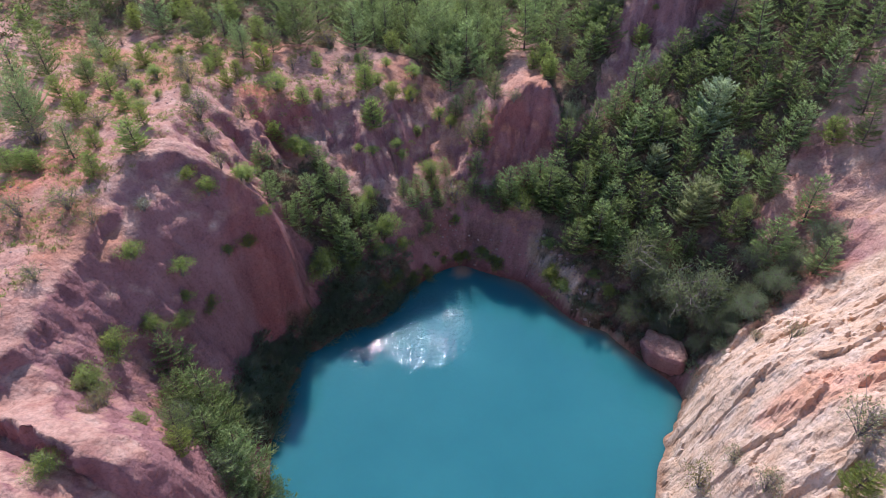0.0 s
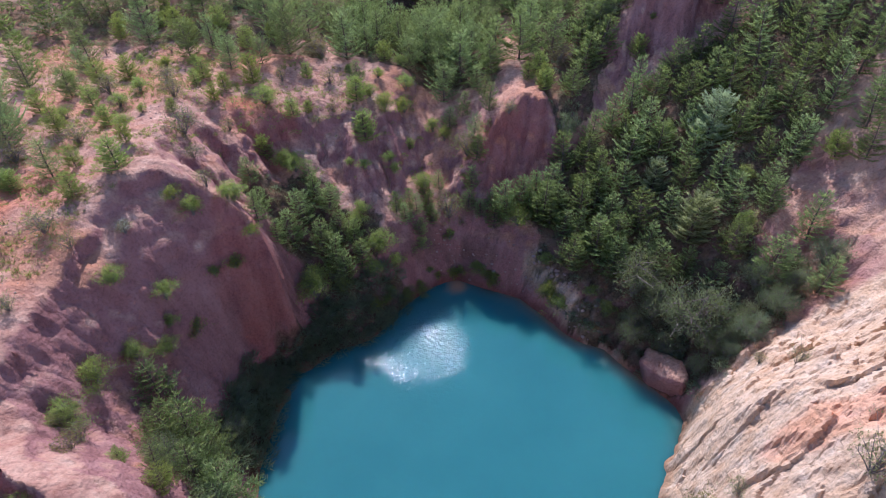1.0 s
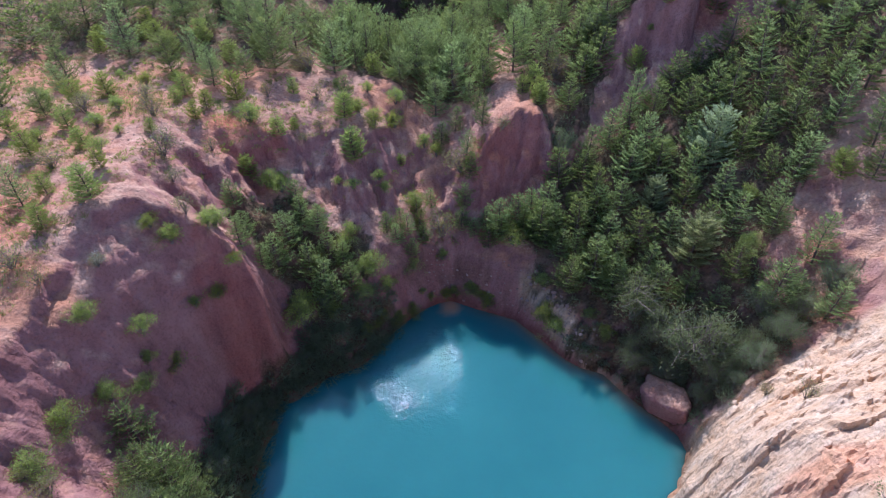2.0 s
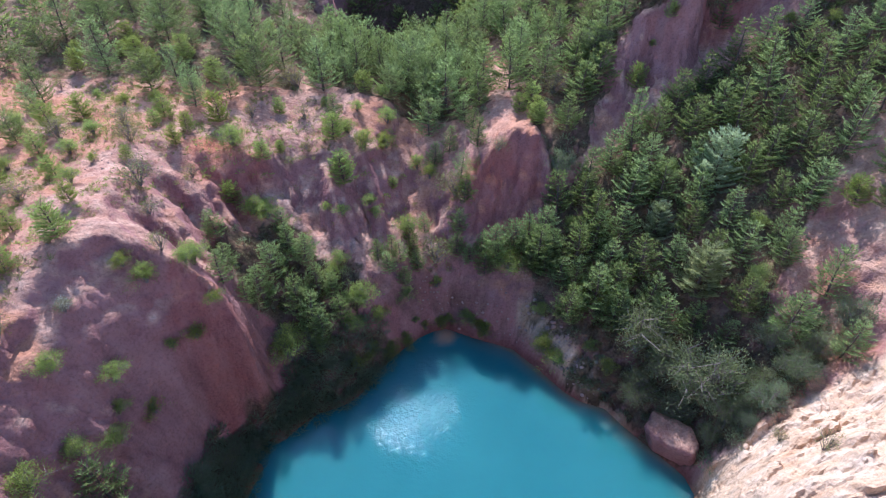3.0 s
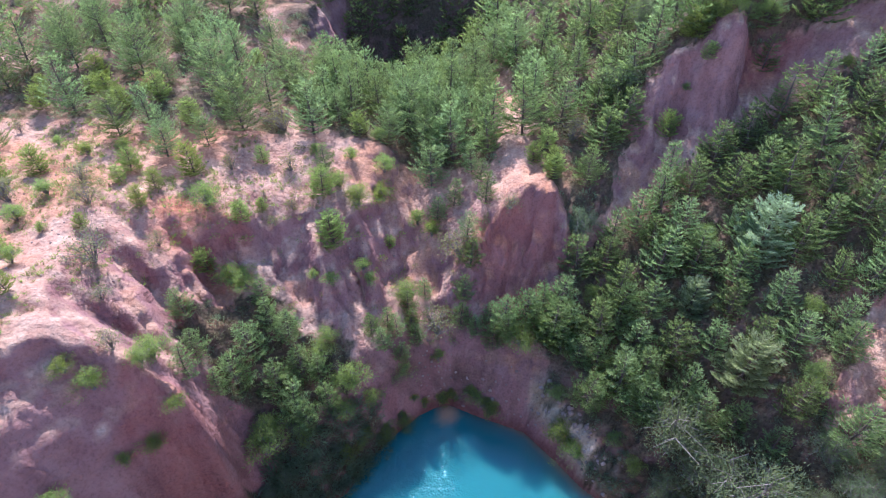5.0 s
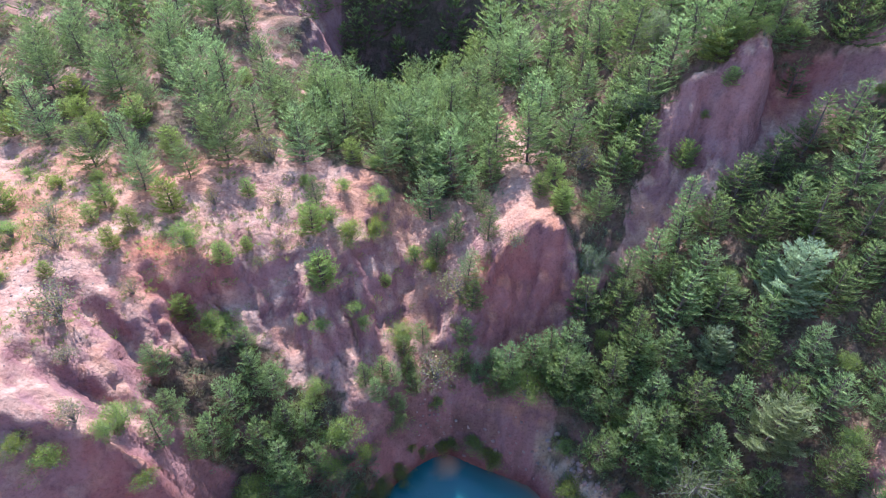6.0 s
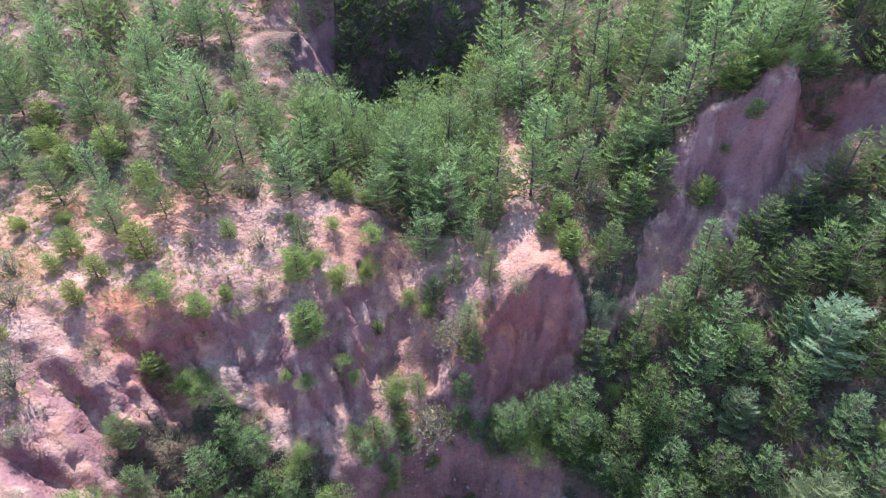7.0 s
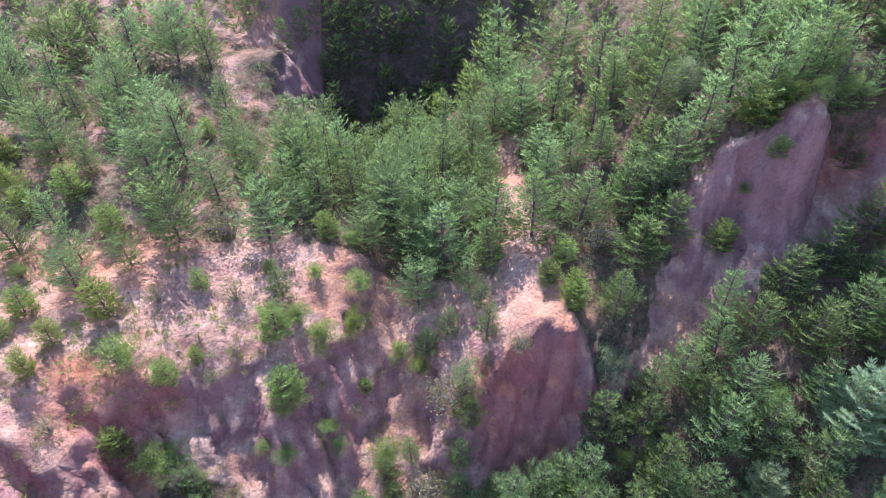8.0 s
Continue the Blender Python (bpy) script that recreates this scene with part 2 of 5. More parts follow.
# lips where the turf breaks off into a cut: line, drop, breadth over which the cut runs out
KNOLL_LIP = [(-26.5, 18.2, 0), (-23, 16.6, 0), (-20.4, 15.7, 0), (-17.7, 14.6, 0), (-15.6, 14, 0), (-13.7, 13.4, 0)]
LIPS = [(BLUFF_RIM[:9], 0.7, 3.0), (KNOLL_LIP, 2.2, 3.2), (WALL_RIM, 0.35, 2.2), (BUTTRESS_TOP, 1.0, 3.0)]


def lips(x, y):
    total = np.zeros(np.shape(x))
    jag = 0.55 * fbm(x * 0.55, y * 0.55, 6.3, 4)
    for line, drop, broad in LIPS:
        best, side = np.full(np.shape(x), 1e9), np.zeros(np.shape(x))
        end = np.zeros(np.shape(x))
        for i, ((ax, ay, _), (bx, by, _)) in enumerate(zip(line[:-1], line[1:])):
            dx, dy = bx - ax, by - ay
            q = ((x - ax) * dx + (y - ay) * dy) / (dx * dx + dy * dy)
            t = np.clip(q, 0, 1)
            d = np.hypot(x - ax - t * dx, y - ay - t * dy)
            s = dx * (y - ay) - dy * (x - ax)
            hit = d < best
            side = np.where(hit, np.sign(s), side)
            over = (q < 0 if i == 0 else np.zeros(np.shape(x), bool)) | (q > 1 if i == len(line) - 2 else np.zeros(np.shape(x), bool))
            end = np.where(hit, over, end)
            best = np.minimum(best, d)
        d = best * side + jag
        fade = 1 - np.clip(best * end / 2.0, 0, 1)
        total = total - drop * fade * step01(0.1, -0.35, d) * np.clip(1 + d / broad, 0, 1) + 0.25 * fade * (d > 0) * np.exp(-np.abs(d) / 0.9)
    return total


def facets(x, y, seed):
    """Broken blocks: each cell a tilted plane, with steps between, about -0.5 to 0.5."""
    ix, iy = np.floor(x).astype(int), np.floor(y).astype(int)
    best, out = np.full(np.shape(x), 1e9), np.zeros(np.shape(x))
    for a in (-1, 0, 1):
        for b in (-1, 0, 1):
            h = PERM[PERM[(ix + a) & 255] + ((iy + b + seed) & 255)]
            cx, cy = ix + a + (h % 16) / 16, iy + b + (h // 16) / 16
            d = (x - cx) ** 2 + (y - cy) ** 2
            g = GRAD[(h * 7 + 3) & 255]
            v = (x - cx) * g[..., 0] * 0.55 + (y - cy) * g[..., 1] * 0.55 + g[..., 2] * 0.3
            hit = d < best
            out = np.where(hit, v, out)
            best = np.minimum(best, d)
    return out


def land(x, y):
    """Height of the ground with its rills, hummocks and ledges."""
    x, y = np.asarray(x, float), np.asarray(y, float)
    h = base_height(x, y)
    gx, gy = steepness(x, y)
    s = np.hypot(gx, gy)
    steep = step01(0.45, 1.1, s)
    dry = step01(0.0, 1.2, h)
    # rills run down towards the pond
    ang = np.arctan2(y - 30, x - 2) * 26
    r = np.hypot(x - 2, y - 30)
    rill = 1 - np.abs(fbm(ang * 0.38 + 0.4 * perlin(x * 0.2, y * 0.2, 4.0), r * 0.10, 3.1, 3)) * 2.6
    rill2 = 1 - np.abs(fbm(ang * 1.1, r * 0.2, 8.7, 3)) * 2.6
    mild = step01(0.18, 0.5, s)
    bluff = step01(-22, -24, x) + step01(-12, -14, x) * step01(39, 37, y)  # the bluff's face is smoother
    bank = step01(-6, -4, x) * step01(14, 12, x) * step01(50, 48, y) * step01(9, 7.5, h)
    slab = step01(16, 18, x) * step01(54, 56, y) * step01(64, 62, y)
    rough = 1 - 0.75 * np.clip(bluff + bank + slab, 0, 1)
    cut = -np.clip(rill, 0, 1) ** 2 * (0.55 * steep + 0.4 * mild) * rough - np.clip(rill2, 0, 1) ** 2 * (0.08 * steep + 0.12 * mild) * rough
    hum = (fbm(x * 0.16, y * 0.16, 0.5, 4) * 0.8 + fbm(x * 0.9, y * 0.9, 5.5, 3) * 0.24) * (1 - 0.7 * step01(-24, -22.5, x) * np.clip(bluff, 0, 1))
    # ledges of the pale rock on the south-east side
    rock = step01(13, 17, x) * (1 - step01(28, 31, y - 0.25 * (x - 20))) * step01(0.3, 2, h)
    u, v = x, y - 0.24 * x
    warp = v + 1.5 * fbm(u * 0.22, v * 0.3, 1.2, 4) + 0.9 * facets(u * 0.4, v * 0.7, 9)
    ledge = -0.3
    for period, drop, cut_at in ((3.4, 1.15, 0.07), (1.3, 0.25, 0.14)):
        tread = warp / period
        tread = tread - np.floor(tread)
        ledge = ledge + (step01(0.0, cut_at, tread) - tread) * drop * step01(-0.05, 0.3, fbm(u * 0.3, v * 0.35, period, 2))
    ledge = ledge + np.abs(fbm(u * 0.45, v * 1.2, 2.2, 4)) * 0.25
    wx, wy = x + 0.25 * fbm(x * 0.9, y * 0.9, 2.6, 3), y + 0.25 * fbm(x * 0.9, y * 0.9, 7.6, 3)
    ledge = ledge * 0.85 + facets(wx * 0.4, (wy - 0.24 * wx) * 0.85, 3) * 0.8 + facets(wx * 1.0, (wy - 0.24 * wx) * 2.0, 5) * 0.36 + facets(wx * 2.2, (wy - 0.24 * wx) * 3.6, 15) * 0.14
    ledge = ledge * rock
    crumb = (facets(wx * 0.55, wy * 0.55, 11) * 0.45 + facets(wx * 1.3, wy * 1.3, 17) * 0.2) * steep * (0.35 + 0.65 * rough) + facets(wx * 1.6, wy * 1.6, 23) * 0.13 * (1 - steep)
    return h + ribbing(x + 0.35 * perlin(x * 0.5, y * 0.5, 3.0), y) + lips(x, y) + dry * (0.6 + (cut + crumb) * (1 - rock) + hum * 0.8 + ledge) - dry * 0.35


# ---- materials ----
def nodes_of(name):
    mat = bpy.data.materials.new(name)
    mat.use_nodes = True
    nt = mat.node_tree
    nt.nodes.clear()
    out = nt.nodes.new("ShaderNodeOutputMaterial")
    return mat, nt, out


def add(nt, kind, **inputs):
    n = nt.nodes.new(kind)
    for k, v in inputs.items():
        n.inputs[k.replace("_", " ")].default_value = v
    return n


def noise_tex(nt, coord, scale, detail=4.0, rough=0.55):
    n = add(nt, "ShaderNodeTexNoise", Scale=scale, Detail=detail, Roughness=rough)
    nt.links.new(coord, n.inputs["Vector"])
    return n.outputs["Fac"]


def ramp(nt, fac, *stops):
    r = nt.nodes.new("ShaderNodeValToRGB")
    while len(r.color_ramp.elements) < len(stops):
        r.color_ramp.elements.new(0.5)
    for e, (p, c) in zip(r.color_ramp.elements, stops):
        e.position, e.color = p, (*c, 1) if len(c) == 3 else c
    nt.links.new(fac, r.inputs["Fac"])
    return r.outputs["Color"]


def blend(nt, fac, a, b, mode="MIX"):
    m = nt.nodes.new("ShaderNodeMix")
    m.data_type, m.blend_type = "RGBA", mode
    for s, v in ((m.inputs[0], fac), (m.inputs[6], a), (m.inputs[7], b)):
        if isinstance(v, (int, float)):
            s.default_value = v
        elif isinstance(v, tuple):
            s.default_value = (*v, 1)
        else:
            nt.links.new(v, s)
    return m.outputs[2]


def calc(nt, op, a, b=0.0, clamp=False):
    m = nt.nodes.new("ShaderNodeMath")
    m.operation, m.use_clamp = op, clamp
    for s, v in zip(m.inputs, (a, b)):
        if isinstance(v, (int, float)):
            s.default_value = v
        else:
            nt.links.new(v, s)
    return m.outputs[0]


def attr(nt, name):
    n = nt.nodes.new("ShaderNodeAttribute")
    n.attribute_name = name
    return n.outputs["Fac"]


def clay_material():
    """Eroded clay: pink and tan crust, red subsoil on the cuts, cream rock where the ground's own 'rock' value says so."""
    mat, nt, out = nodes_of("eroded_clay")
    geo = nt.nodes.new("ShaderNodeNewGeometry")
    pos = geo.outputs["Position"]
    sep = nt.nodes.new("ShaderNodeSeparateXYZ")
    nt.links.new(geo.outputs["Normal"], sep.inputs[0])
    big, mid, fine = noise_tex(nt, pos, 0.12, 3), noise_tex(nt, pos, 0.7, 5), noise_tex(nt, pos, 5.0, 6, 0.65)
    # streaks that hang down the cuts
    mp = nt.nodes.new("ShaderNodeMapping")
    mp.inputs["Scale"].default_value = (0.8, 0.8, 0.16)
    nt.links.new(pos, mp.inputs["Vector"])
    streak = noise_tex(nt, mp.outputs[0], 0.9, 5, 0.6)
    mid2 = blend(nt, 0.4, mid, noise_tex(nt, pos, 2.6, 6, 0.7))
    crust = ramp(nt, mid2, (0.28, (0.27, 0.115, 0.08)), (0.43, (0.46, 0.25, 0.18)), (0.58, (0.58, 0.36, 0.265)), (0.74, (0.70, 0.51, 0.395)))
    cut = ramp(nt, streak, (0.25, (0.24, 0.105, 0.105)), (0.45, (0.365, 0.172, 0.163)), (0.6, (0.445, 0.23, 0.213)), (0.78, (0.49, 0.285, 0.265)))
    cut = blend(nt, calc(nt, "MULTIPLY", fine, 0.5), cut, (0.30, 0.17, 0.14))
    orange = ramp(nt, big, (0.5, (0.0, 0.0, 0.0)), (0.6, (1, 1, 1)))
    crust = blend(nt, calc(nt, "MULTIPLY", orange, 0.62), crust, (0.52, 0.235, 0.13))
    flat = ramp(nt, calc(nt, "ADD", sep.outputs["Z"], calc(nt, "MULTIPLY", calc(nt, "SUBTRACT", mid, 0.5), 0.5)), (0.55, (0, 0, 0)), (0.82, (1, 1, 1)))
    soil = blend(nt, flat, cut, crust)
    bed = nt.nodes.new("ShaderNodeMapping")
    bed.inputs["Scale"].default_value = (0.35, 1.5, 0.6)
    nt.links.new(pos, bed.inputs["Vector"])
    band = blend(nt, 0.45, noise_tex(nt, bed.outputs[0], 0.8, 5, 0.65), mid2)
    rockc = ramp(nt, band, (0.32, (0.37, 0.185, 0.095)), (0.42, (0.60, 0.40, 0.255)), (0.53, (0.68, 0.50, 0.35)), (0.68, (0.78, 0.64, 0.50)))
    soil = blend(nt, attr(nt, "rock"), soil, rockc)
    soil = blend(nt, calc(nt, "MULTIPLY", attr(nt, "iron"), ramp(nt, mid, (0.3, (0.5, 0.5, 0.5)), (0.6, (1, 1, 1)))), soil, blend(nt, 1.0, soil, (1.03, 0.79, 0.72), "MULTIPLY"))
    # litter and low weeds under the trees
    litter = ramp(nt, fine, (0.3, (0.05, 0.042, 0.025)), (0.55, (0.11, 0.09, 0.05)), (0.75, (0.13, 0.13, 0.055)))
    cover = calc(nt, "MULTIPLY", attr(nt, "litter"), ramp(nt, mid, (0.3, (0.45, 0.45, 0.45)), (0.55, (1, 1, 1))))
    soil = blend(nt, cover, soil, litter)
    wet = attr(nt, "wet")
    soil = blend(nt, wet, soil, blend(nt, 1.0, soil, (0.55, 0.48, 0.43), "MULTIPLY"))
    soil = blend(nt, 0.55, soil, ramp(nt, fine, (0.25, (0.36, 0.33, 0.31)), (0.5, (0.98, 0.97, 0.96)), (0.8, (1.25, 1.22, 1.2))), "MULTIPLY")
    bs = add(nt, "ShaderNodeBsdfPrincipled", Roughness=0.95)
    bs.inputs["Specular IOR Level"].default_value = 0.15
    nt.links.new(soil, bs.inputs["Base Color"])
    b1 = add(nt, "ShaderNodeBump", Strength=0.9, Distance=0.26)
    clod = add(nt, "ShaderNodeTexVoronoi", Scale=3.2)
    warp = nt.nodes.new("ShaderNodeVectorMath")
    warp.operation = "MULTIPLY_ADD"
    wob = add(nt, "ShaderNodeTexNoise", Scale=2.0, Detail=3.0)
    nt.links.new(pos, wob.inputs["Vector"])
    nt.links.new(wob.outputs["Color"], warp.inputs[0])
    warp.inputs[1].default_value = (0.5, 0.5, 0.5)
    nt.links.new(pos, warp.inputs[2])
    nt.links.new(warp.outputs[0], clod.inputs["Vector"])
    relief = calc(nt, "ADD", noise_tex(nt, pos, 2.2, 8, 0.7), calc(nt, "MULTIPLY", streak, 0.5))
    nt.links.new(calc(nt, "SUBTRACT", relief, calc(nt, "MULTIPLY", clod.outputs["Distance"], 0.3)), b1.inputs["Height"])
    nt.links.new(b1.outputs[0], bs.inputs["Normal"])
    nt.links.new(bs.outputs[0], out.inputs["Surface"])
    return mat


def water_material():
    """Milky turquoise mine water; 'shallow' is 1 at the shore. A breeze ruffles one stretch."""
    mat, nt, out = nodes_of("turquoise_water")
    geo = nt.nodes.new("ShaderNodeNewGeometry")
    pos = geo.outputs["Position"]
    cloud = noise_tex(nt, pos, 0.09, 3)
    deep = ramp(nt, cloud, (0.3, (0.02, 0.132, 0.146)), (0.7, (0.027, 0.158, 0.168)))
    shallow = attr(nt, "shallow")
    edge = ramp(nt, shallow, (0.0, (0, 0, 0)), (0.5, (0.22, 0.22, 0.22)), (1.0, (0.9, 0.9, 0.9)))
    col = blend(nt, edge, deep, (0.25, 0.19, 0.115))
    col = blend(nt, attr(nt, "sand"), col, (0.42, 0.27, 0.17))
    bs = add(nt, "ShaderNodeBsdfPrincipled", IOR=1.42, Roughness=0.04)
    nt.links.new(col, bs.inputs["Base Color"])
    # light spreads within the cloudy water
    bs.subsurface_method = "BURLEY"
    bs.inputs["Subsurface Weight"].default_value = 1.0
    bs.inputs["Subsurface Radius"].default_value = (0.25, 0.8, 1.0)
    bs.inputs["Subsurface Scale"].default_value = 2.2
    ruffle = attr(nt, "ruffle")
    w1, w2 = noise_tex(nt, pos, 2.6, 0), noise_tex(nt, pos, 6.4, 0.6)
    bump = add(nt, "ShaderNodeBump", Distance=0.122)
    nt.links.new(calc(nt, "ADD", calc(nt, "MULTIPLY", w1, 0.5), calc(nt, "MULTIPLY", w2, 0.35)), bump.inputs["Height"])
    nt.links.new(calc(nt, "ADD", calc(nt, "MULTIPLY", ruffle, 0.93), 0.07), bump.inputs["Strength"])
    nt.links.new(bump.outputs[0], bs.inputs["Normal"])
    nt.links.new(calc(nt, "ADD", calc(nt, "MULTIPLY", ruffle, 0.01), 0.025), bs.inputs["Roughness"])
    nt.links.new(bs.outputs[0], out.inputs["Surface"])
    return mat


def leaf_material(name, dark, mid, light, through_light=0.4, rough=0.6):
    """Leaves that let some of the sun through; each tree and each leaf differs a little."""
    mat, nt, out = nodes_of(name)
    geo, info = nt.nodes.new("ShaderNodeNewGeometry"), nt.nodes.new("ShaderNodeObjectInfo")
    island = geo.outputs["Random Per Island"]
    # the colour goes from dark to light with 'tip', plus chance
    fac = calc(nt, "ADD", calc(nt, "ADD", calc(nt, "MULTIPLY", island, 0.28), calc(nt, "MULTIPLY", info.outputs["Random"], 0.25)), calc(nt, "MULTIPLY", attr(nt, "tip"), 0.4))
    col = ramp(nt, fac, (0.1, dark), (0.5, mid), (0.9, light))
    col = blend(nt, 1.0, col, ramp(nt, info.outputs["Random"], (0.0, (1.14, 1.06, 0.92)), (0.5, (0.99, 1.0, 1.0)), (1.0, (0.92, 0.99, 1.06))), "MULTIPLY")
    df = add(nt, "ShaderNodeBsdfPrincipled", Roughness=rough)
    df.inputs["Specular IOR Level"].default_value = 0.16
    nt.links.new(col, df.inputs["Base Color"])
    tr = nt.nodes.new("ShaderNodeBsdfTranslucent")
    nt.links.new(blend(nt, 1.0, col, (1.75, 1.8, 1.18), "MULTIPLY"), tr.inputs["Color"])
    mx = nt.nodes.new("ShaderNodeMixShader")
    mx.inputs[0].default_value = through_light
    nt.links.new(df.outputs[0], mx.inputs[1])
    nt.links.new(tr.outputs[0], mx.inputs[2])
    nt.links.new(mx.outputs[0], out.inputs["Surface"])
    return mat


def bark_material(name, a, b):
    mat, nt, out = nodes_of(name)
    tc = nt.nodes.new("ShaderNodeTexCoord")
    mp = nt.nodes.new("ShaderNodeMapping")
    mp.inputs["Scale"].default_value = (9, 9, 2)
    nt.links.new(tc.outputs["Object"], mp.inputs["Vector"])
    n = noise_tex(nt, mp.outputs[0], 2.0, 5, 0.65)
    bs = add(nt, "ShaderNodeBsdfPrincipled", Roughness=0.9)
    nt.links.new(ramp(nt, n, (0.3, a), (0.7, b)), bs.inputs["Base Color"])
    bp = add(nt, "ShaderNodeBump", Strength=0.6, Distance=0.03)
    nt.links.new(n, bp.inputs["Height"])
    nt.links.new(bp.outputs[0], bs.inputs["Normal"])
    nt.links.new(bs.outputs[0], out.inputs["Surface"])
    return mat


CLAY, WATER = clay_material(), water_material()
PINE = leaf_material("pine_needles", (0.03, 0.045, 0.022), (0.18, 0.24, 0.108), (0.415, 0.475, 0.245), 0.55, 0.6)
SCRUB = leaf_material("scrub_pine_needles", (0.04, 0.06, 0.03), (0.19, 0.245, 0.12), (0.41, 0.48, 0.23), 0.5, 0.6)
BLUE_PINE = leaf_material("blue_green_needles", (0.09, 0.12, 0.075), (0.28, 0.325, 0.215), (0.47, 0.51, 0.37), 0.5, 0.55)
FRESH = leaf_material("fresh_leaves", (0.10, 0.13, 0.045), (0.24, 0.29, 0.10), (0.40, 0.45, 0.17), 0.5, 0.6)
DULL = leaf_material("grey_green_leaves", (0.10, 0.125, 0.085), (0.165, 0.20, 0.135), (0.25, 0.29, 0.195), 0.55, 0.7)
DRY = leaf_material("dry_grass", (0.15, 0.14, 0.07), (0.23, 0.22, 0.11), (0.33, 0.31, 0.17), 0.4)
BRUSH = leaf_material("brown_brush", (0.11, 0.085, 0.06), (0.17, 0.14, 0.09), (0.23, 0.21, 0.11), 0.3)
BARK = bark_material("pine_bark", (0.07, 0.05, 0.04), (0.19, 0.14, 0.11))
TWIG = bark_material("grey_twigs", (0.12, 0.10, 0.09), (0.28, 0.23, 0.21))
def stone_material():
    mat, nt, out = nodes_of("pale_stone")
    geo = nt.nodes.new("ShaderNodeNewGeometry")
    n = noise_tex(nt, geo.outputs["Position"], 6.0, 5, 0.6)
    isl = geo.outputs["Random Per Island"]
    col = blend(nt, 0.5, ramp(nt, n, (0.3, (0.22, 0.13, 0.11)), (0.7, (0.42, 0.3, 0.25))), ramp(nt, isl, (0.0, (0.24, 0.14, 0.11)), (1.0, (0.5, 0.4, 0.34))))
    bs = add(nt, "ShaderNodeBsdfPrincipled", Roughness=0.9)
    nt.links.new(col, bs.inputs["Base Color"])
    nt.links.new(bs.outputs[0], out.inputs["Surface"])
    return mat


STONE = stone_material()
PALE = leaf_material("silvery_leaves", (0.3, 0.3, 0.27), (0.5, 0.5, 0.45), (0.7, 0.7, 0.63), 0.3)


# ---- ground and pond ----
def spaced(lo, hi, gap, end_lo, end_hi):
    """Even steps from lo to hi, and ever wider ones out to both ends."""
    core = list(np.arange(lo, hi + gap / 2, gap))
    for sign, end in ((-1, end_lo), (1, end_hi)):
        d, p = gap, core[0] if sign < 0 else core[-1]
        ext = []
        while (p - end) * sign < 0:
            d *= 1.22
            p += sign * d
            ext.append(p)
        core = ext[::-1] + core if sign < 0 else core + ext
    return np.array(core)


def grid_mesh(name, xs, ys, zs, mat, attrs, offset=None):
    nx, ny = len(xs), len(ys)
    gx, gy = np.meshgrid(xs, ys)
    co = np.column_stack([gx.ravel(), gy.ravel(), zs.ravel()])
    if offset is not None:
        co = co + offset
    i = (np.arange(ny - 1)[:, None] * nx + np.arange(nx - 1)[None]).ravel()
    faces = np.column_stack([i, i + 1, i + nx + 1, i + nx])
    me = bpy.data.meshes.new(name)
    me.vertices.add(len(co))
    me.vertices.foreach_set("co", co.ravel())
    me.loops.add(faces.size)
    me.loops.foreach_set("vertex_index", faces.ravel())
    me.polygons.add(len(faces))
    me.polygons.foreach_set("loop_start", np.arange(0, faces.size, 4))
    me.polygons.foreach_set("use_smooth", np.ones(len(faces), bool))
    for k, v in attrs.items():
        me.attributes.new(k, "FLOAT", "POINT").data.foreach_set("value", np.asarray(v, np.float32).ravel())
    me.update()
    me.validate()
    me.materials.append(mat)
    return new(name, me)


def inside(poly, x, y):
    """Whether points lie within a polygon."""
    hit = np.zeros(np.shape(x), bool)
    for (x0, y0), (x1, y1) in zip(poly, poly[1:] + poly[:1]):
        cross = (y0 > y) != (y1 > y)
        hit ^= cross & (x < (x1 - x0) * (y - y0) / (y1 - y0 + 1e-12) + x0)
    return hit


# where woods grow: outlines in plan
EAST_WOOD = [(10.8, 41.5), (13.5, 40), (16, 36.5), (21, 33), (26, 33.5), (26.2, 37.5), (30.5, 42.5), (36, 48), (44, 50), (44, 60), (28, 58.2), (22, 55.5), (17, 53), (13.5, 52.2), (11.5, 50), (9.5, 47.4), (9.5, 45.4)]
RIDGE_WOOD = [(10.6, 55.5), (12.8, 53), (15.5, 54.5), (17.2, 58), (18.2, 62.6), (20.5, 62.8), (24, 62.8), (27, 62.6), (33, 62.5), (60, 58), (60, 100), (11, 100), (9.2, 74), (10.2, 60)]
NORTH_STAND = [(1.5, 61), (6.5, 59.5), (6.8, 72), (9, 80), (8, 100), (-3, 100), (-7, 86), (-12, 82), (-12, 66), (-7, 62.5)]
WEST_STAND = [(-12.5, 62), (-13, 90), (-60, 100), (-60, 63), (-34, 64), (-22, 61)]
WEST_SHORE = [(-15.2, 23.5), (-16.6, 26), (-16.2, 32.4), (-14.2, 34.4), (-12.4, 35.4), (-11.4, 37.8), (-8, 40.4), (-5, 42.2), (-2.6, 42.2), (-4.5, 38.9), (-6.9, 36.9), (-9.8, 35.3), (-12.5, 33.8), (-13.5, 29), (-13.6, 24)]
EAST_SHORE = [(12.6, 38), (14, 36.6), (16.2, 35.2), (18, 32.4), (19.6, 31), (20.8, 29.2), (23, 29.2), (27, 31.6), (30, 34.5), (29, 36), (24, 34), (20, 34.5), (17, 37), (14, 39.4)]
OPEN_SLOPES = [(-34, 34), (-25, 28), (-24, 38), (-18.5, 42), (-17.5, 46), (-14, 47.5), (-8, 48.5), (-2, 49), (-1, 54), (-3.5, 60), (-10, 60.5), (-20, 61), (-36, 62)]
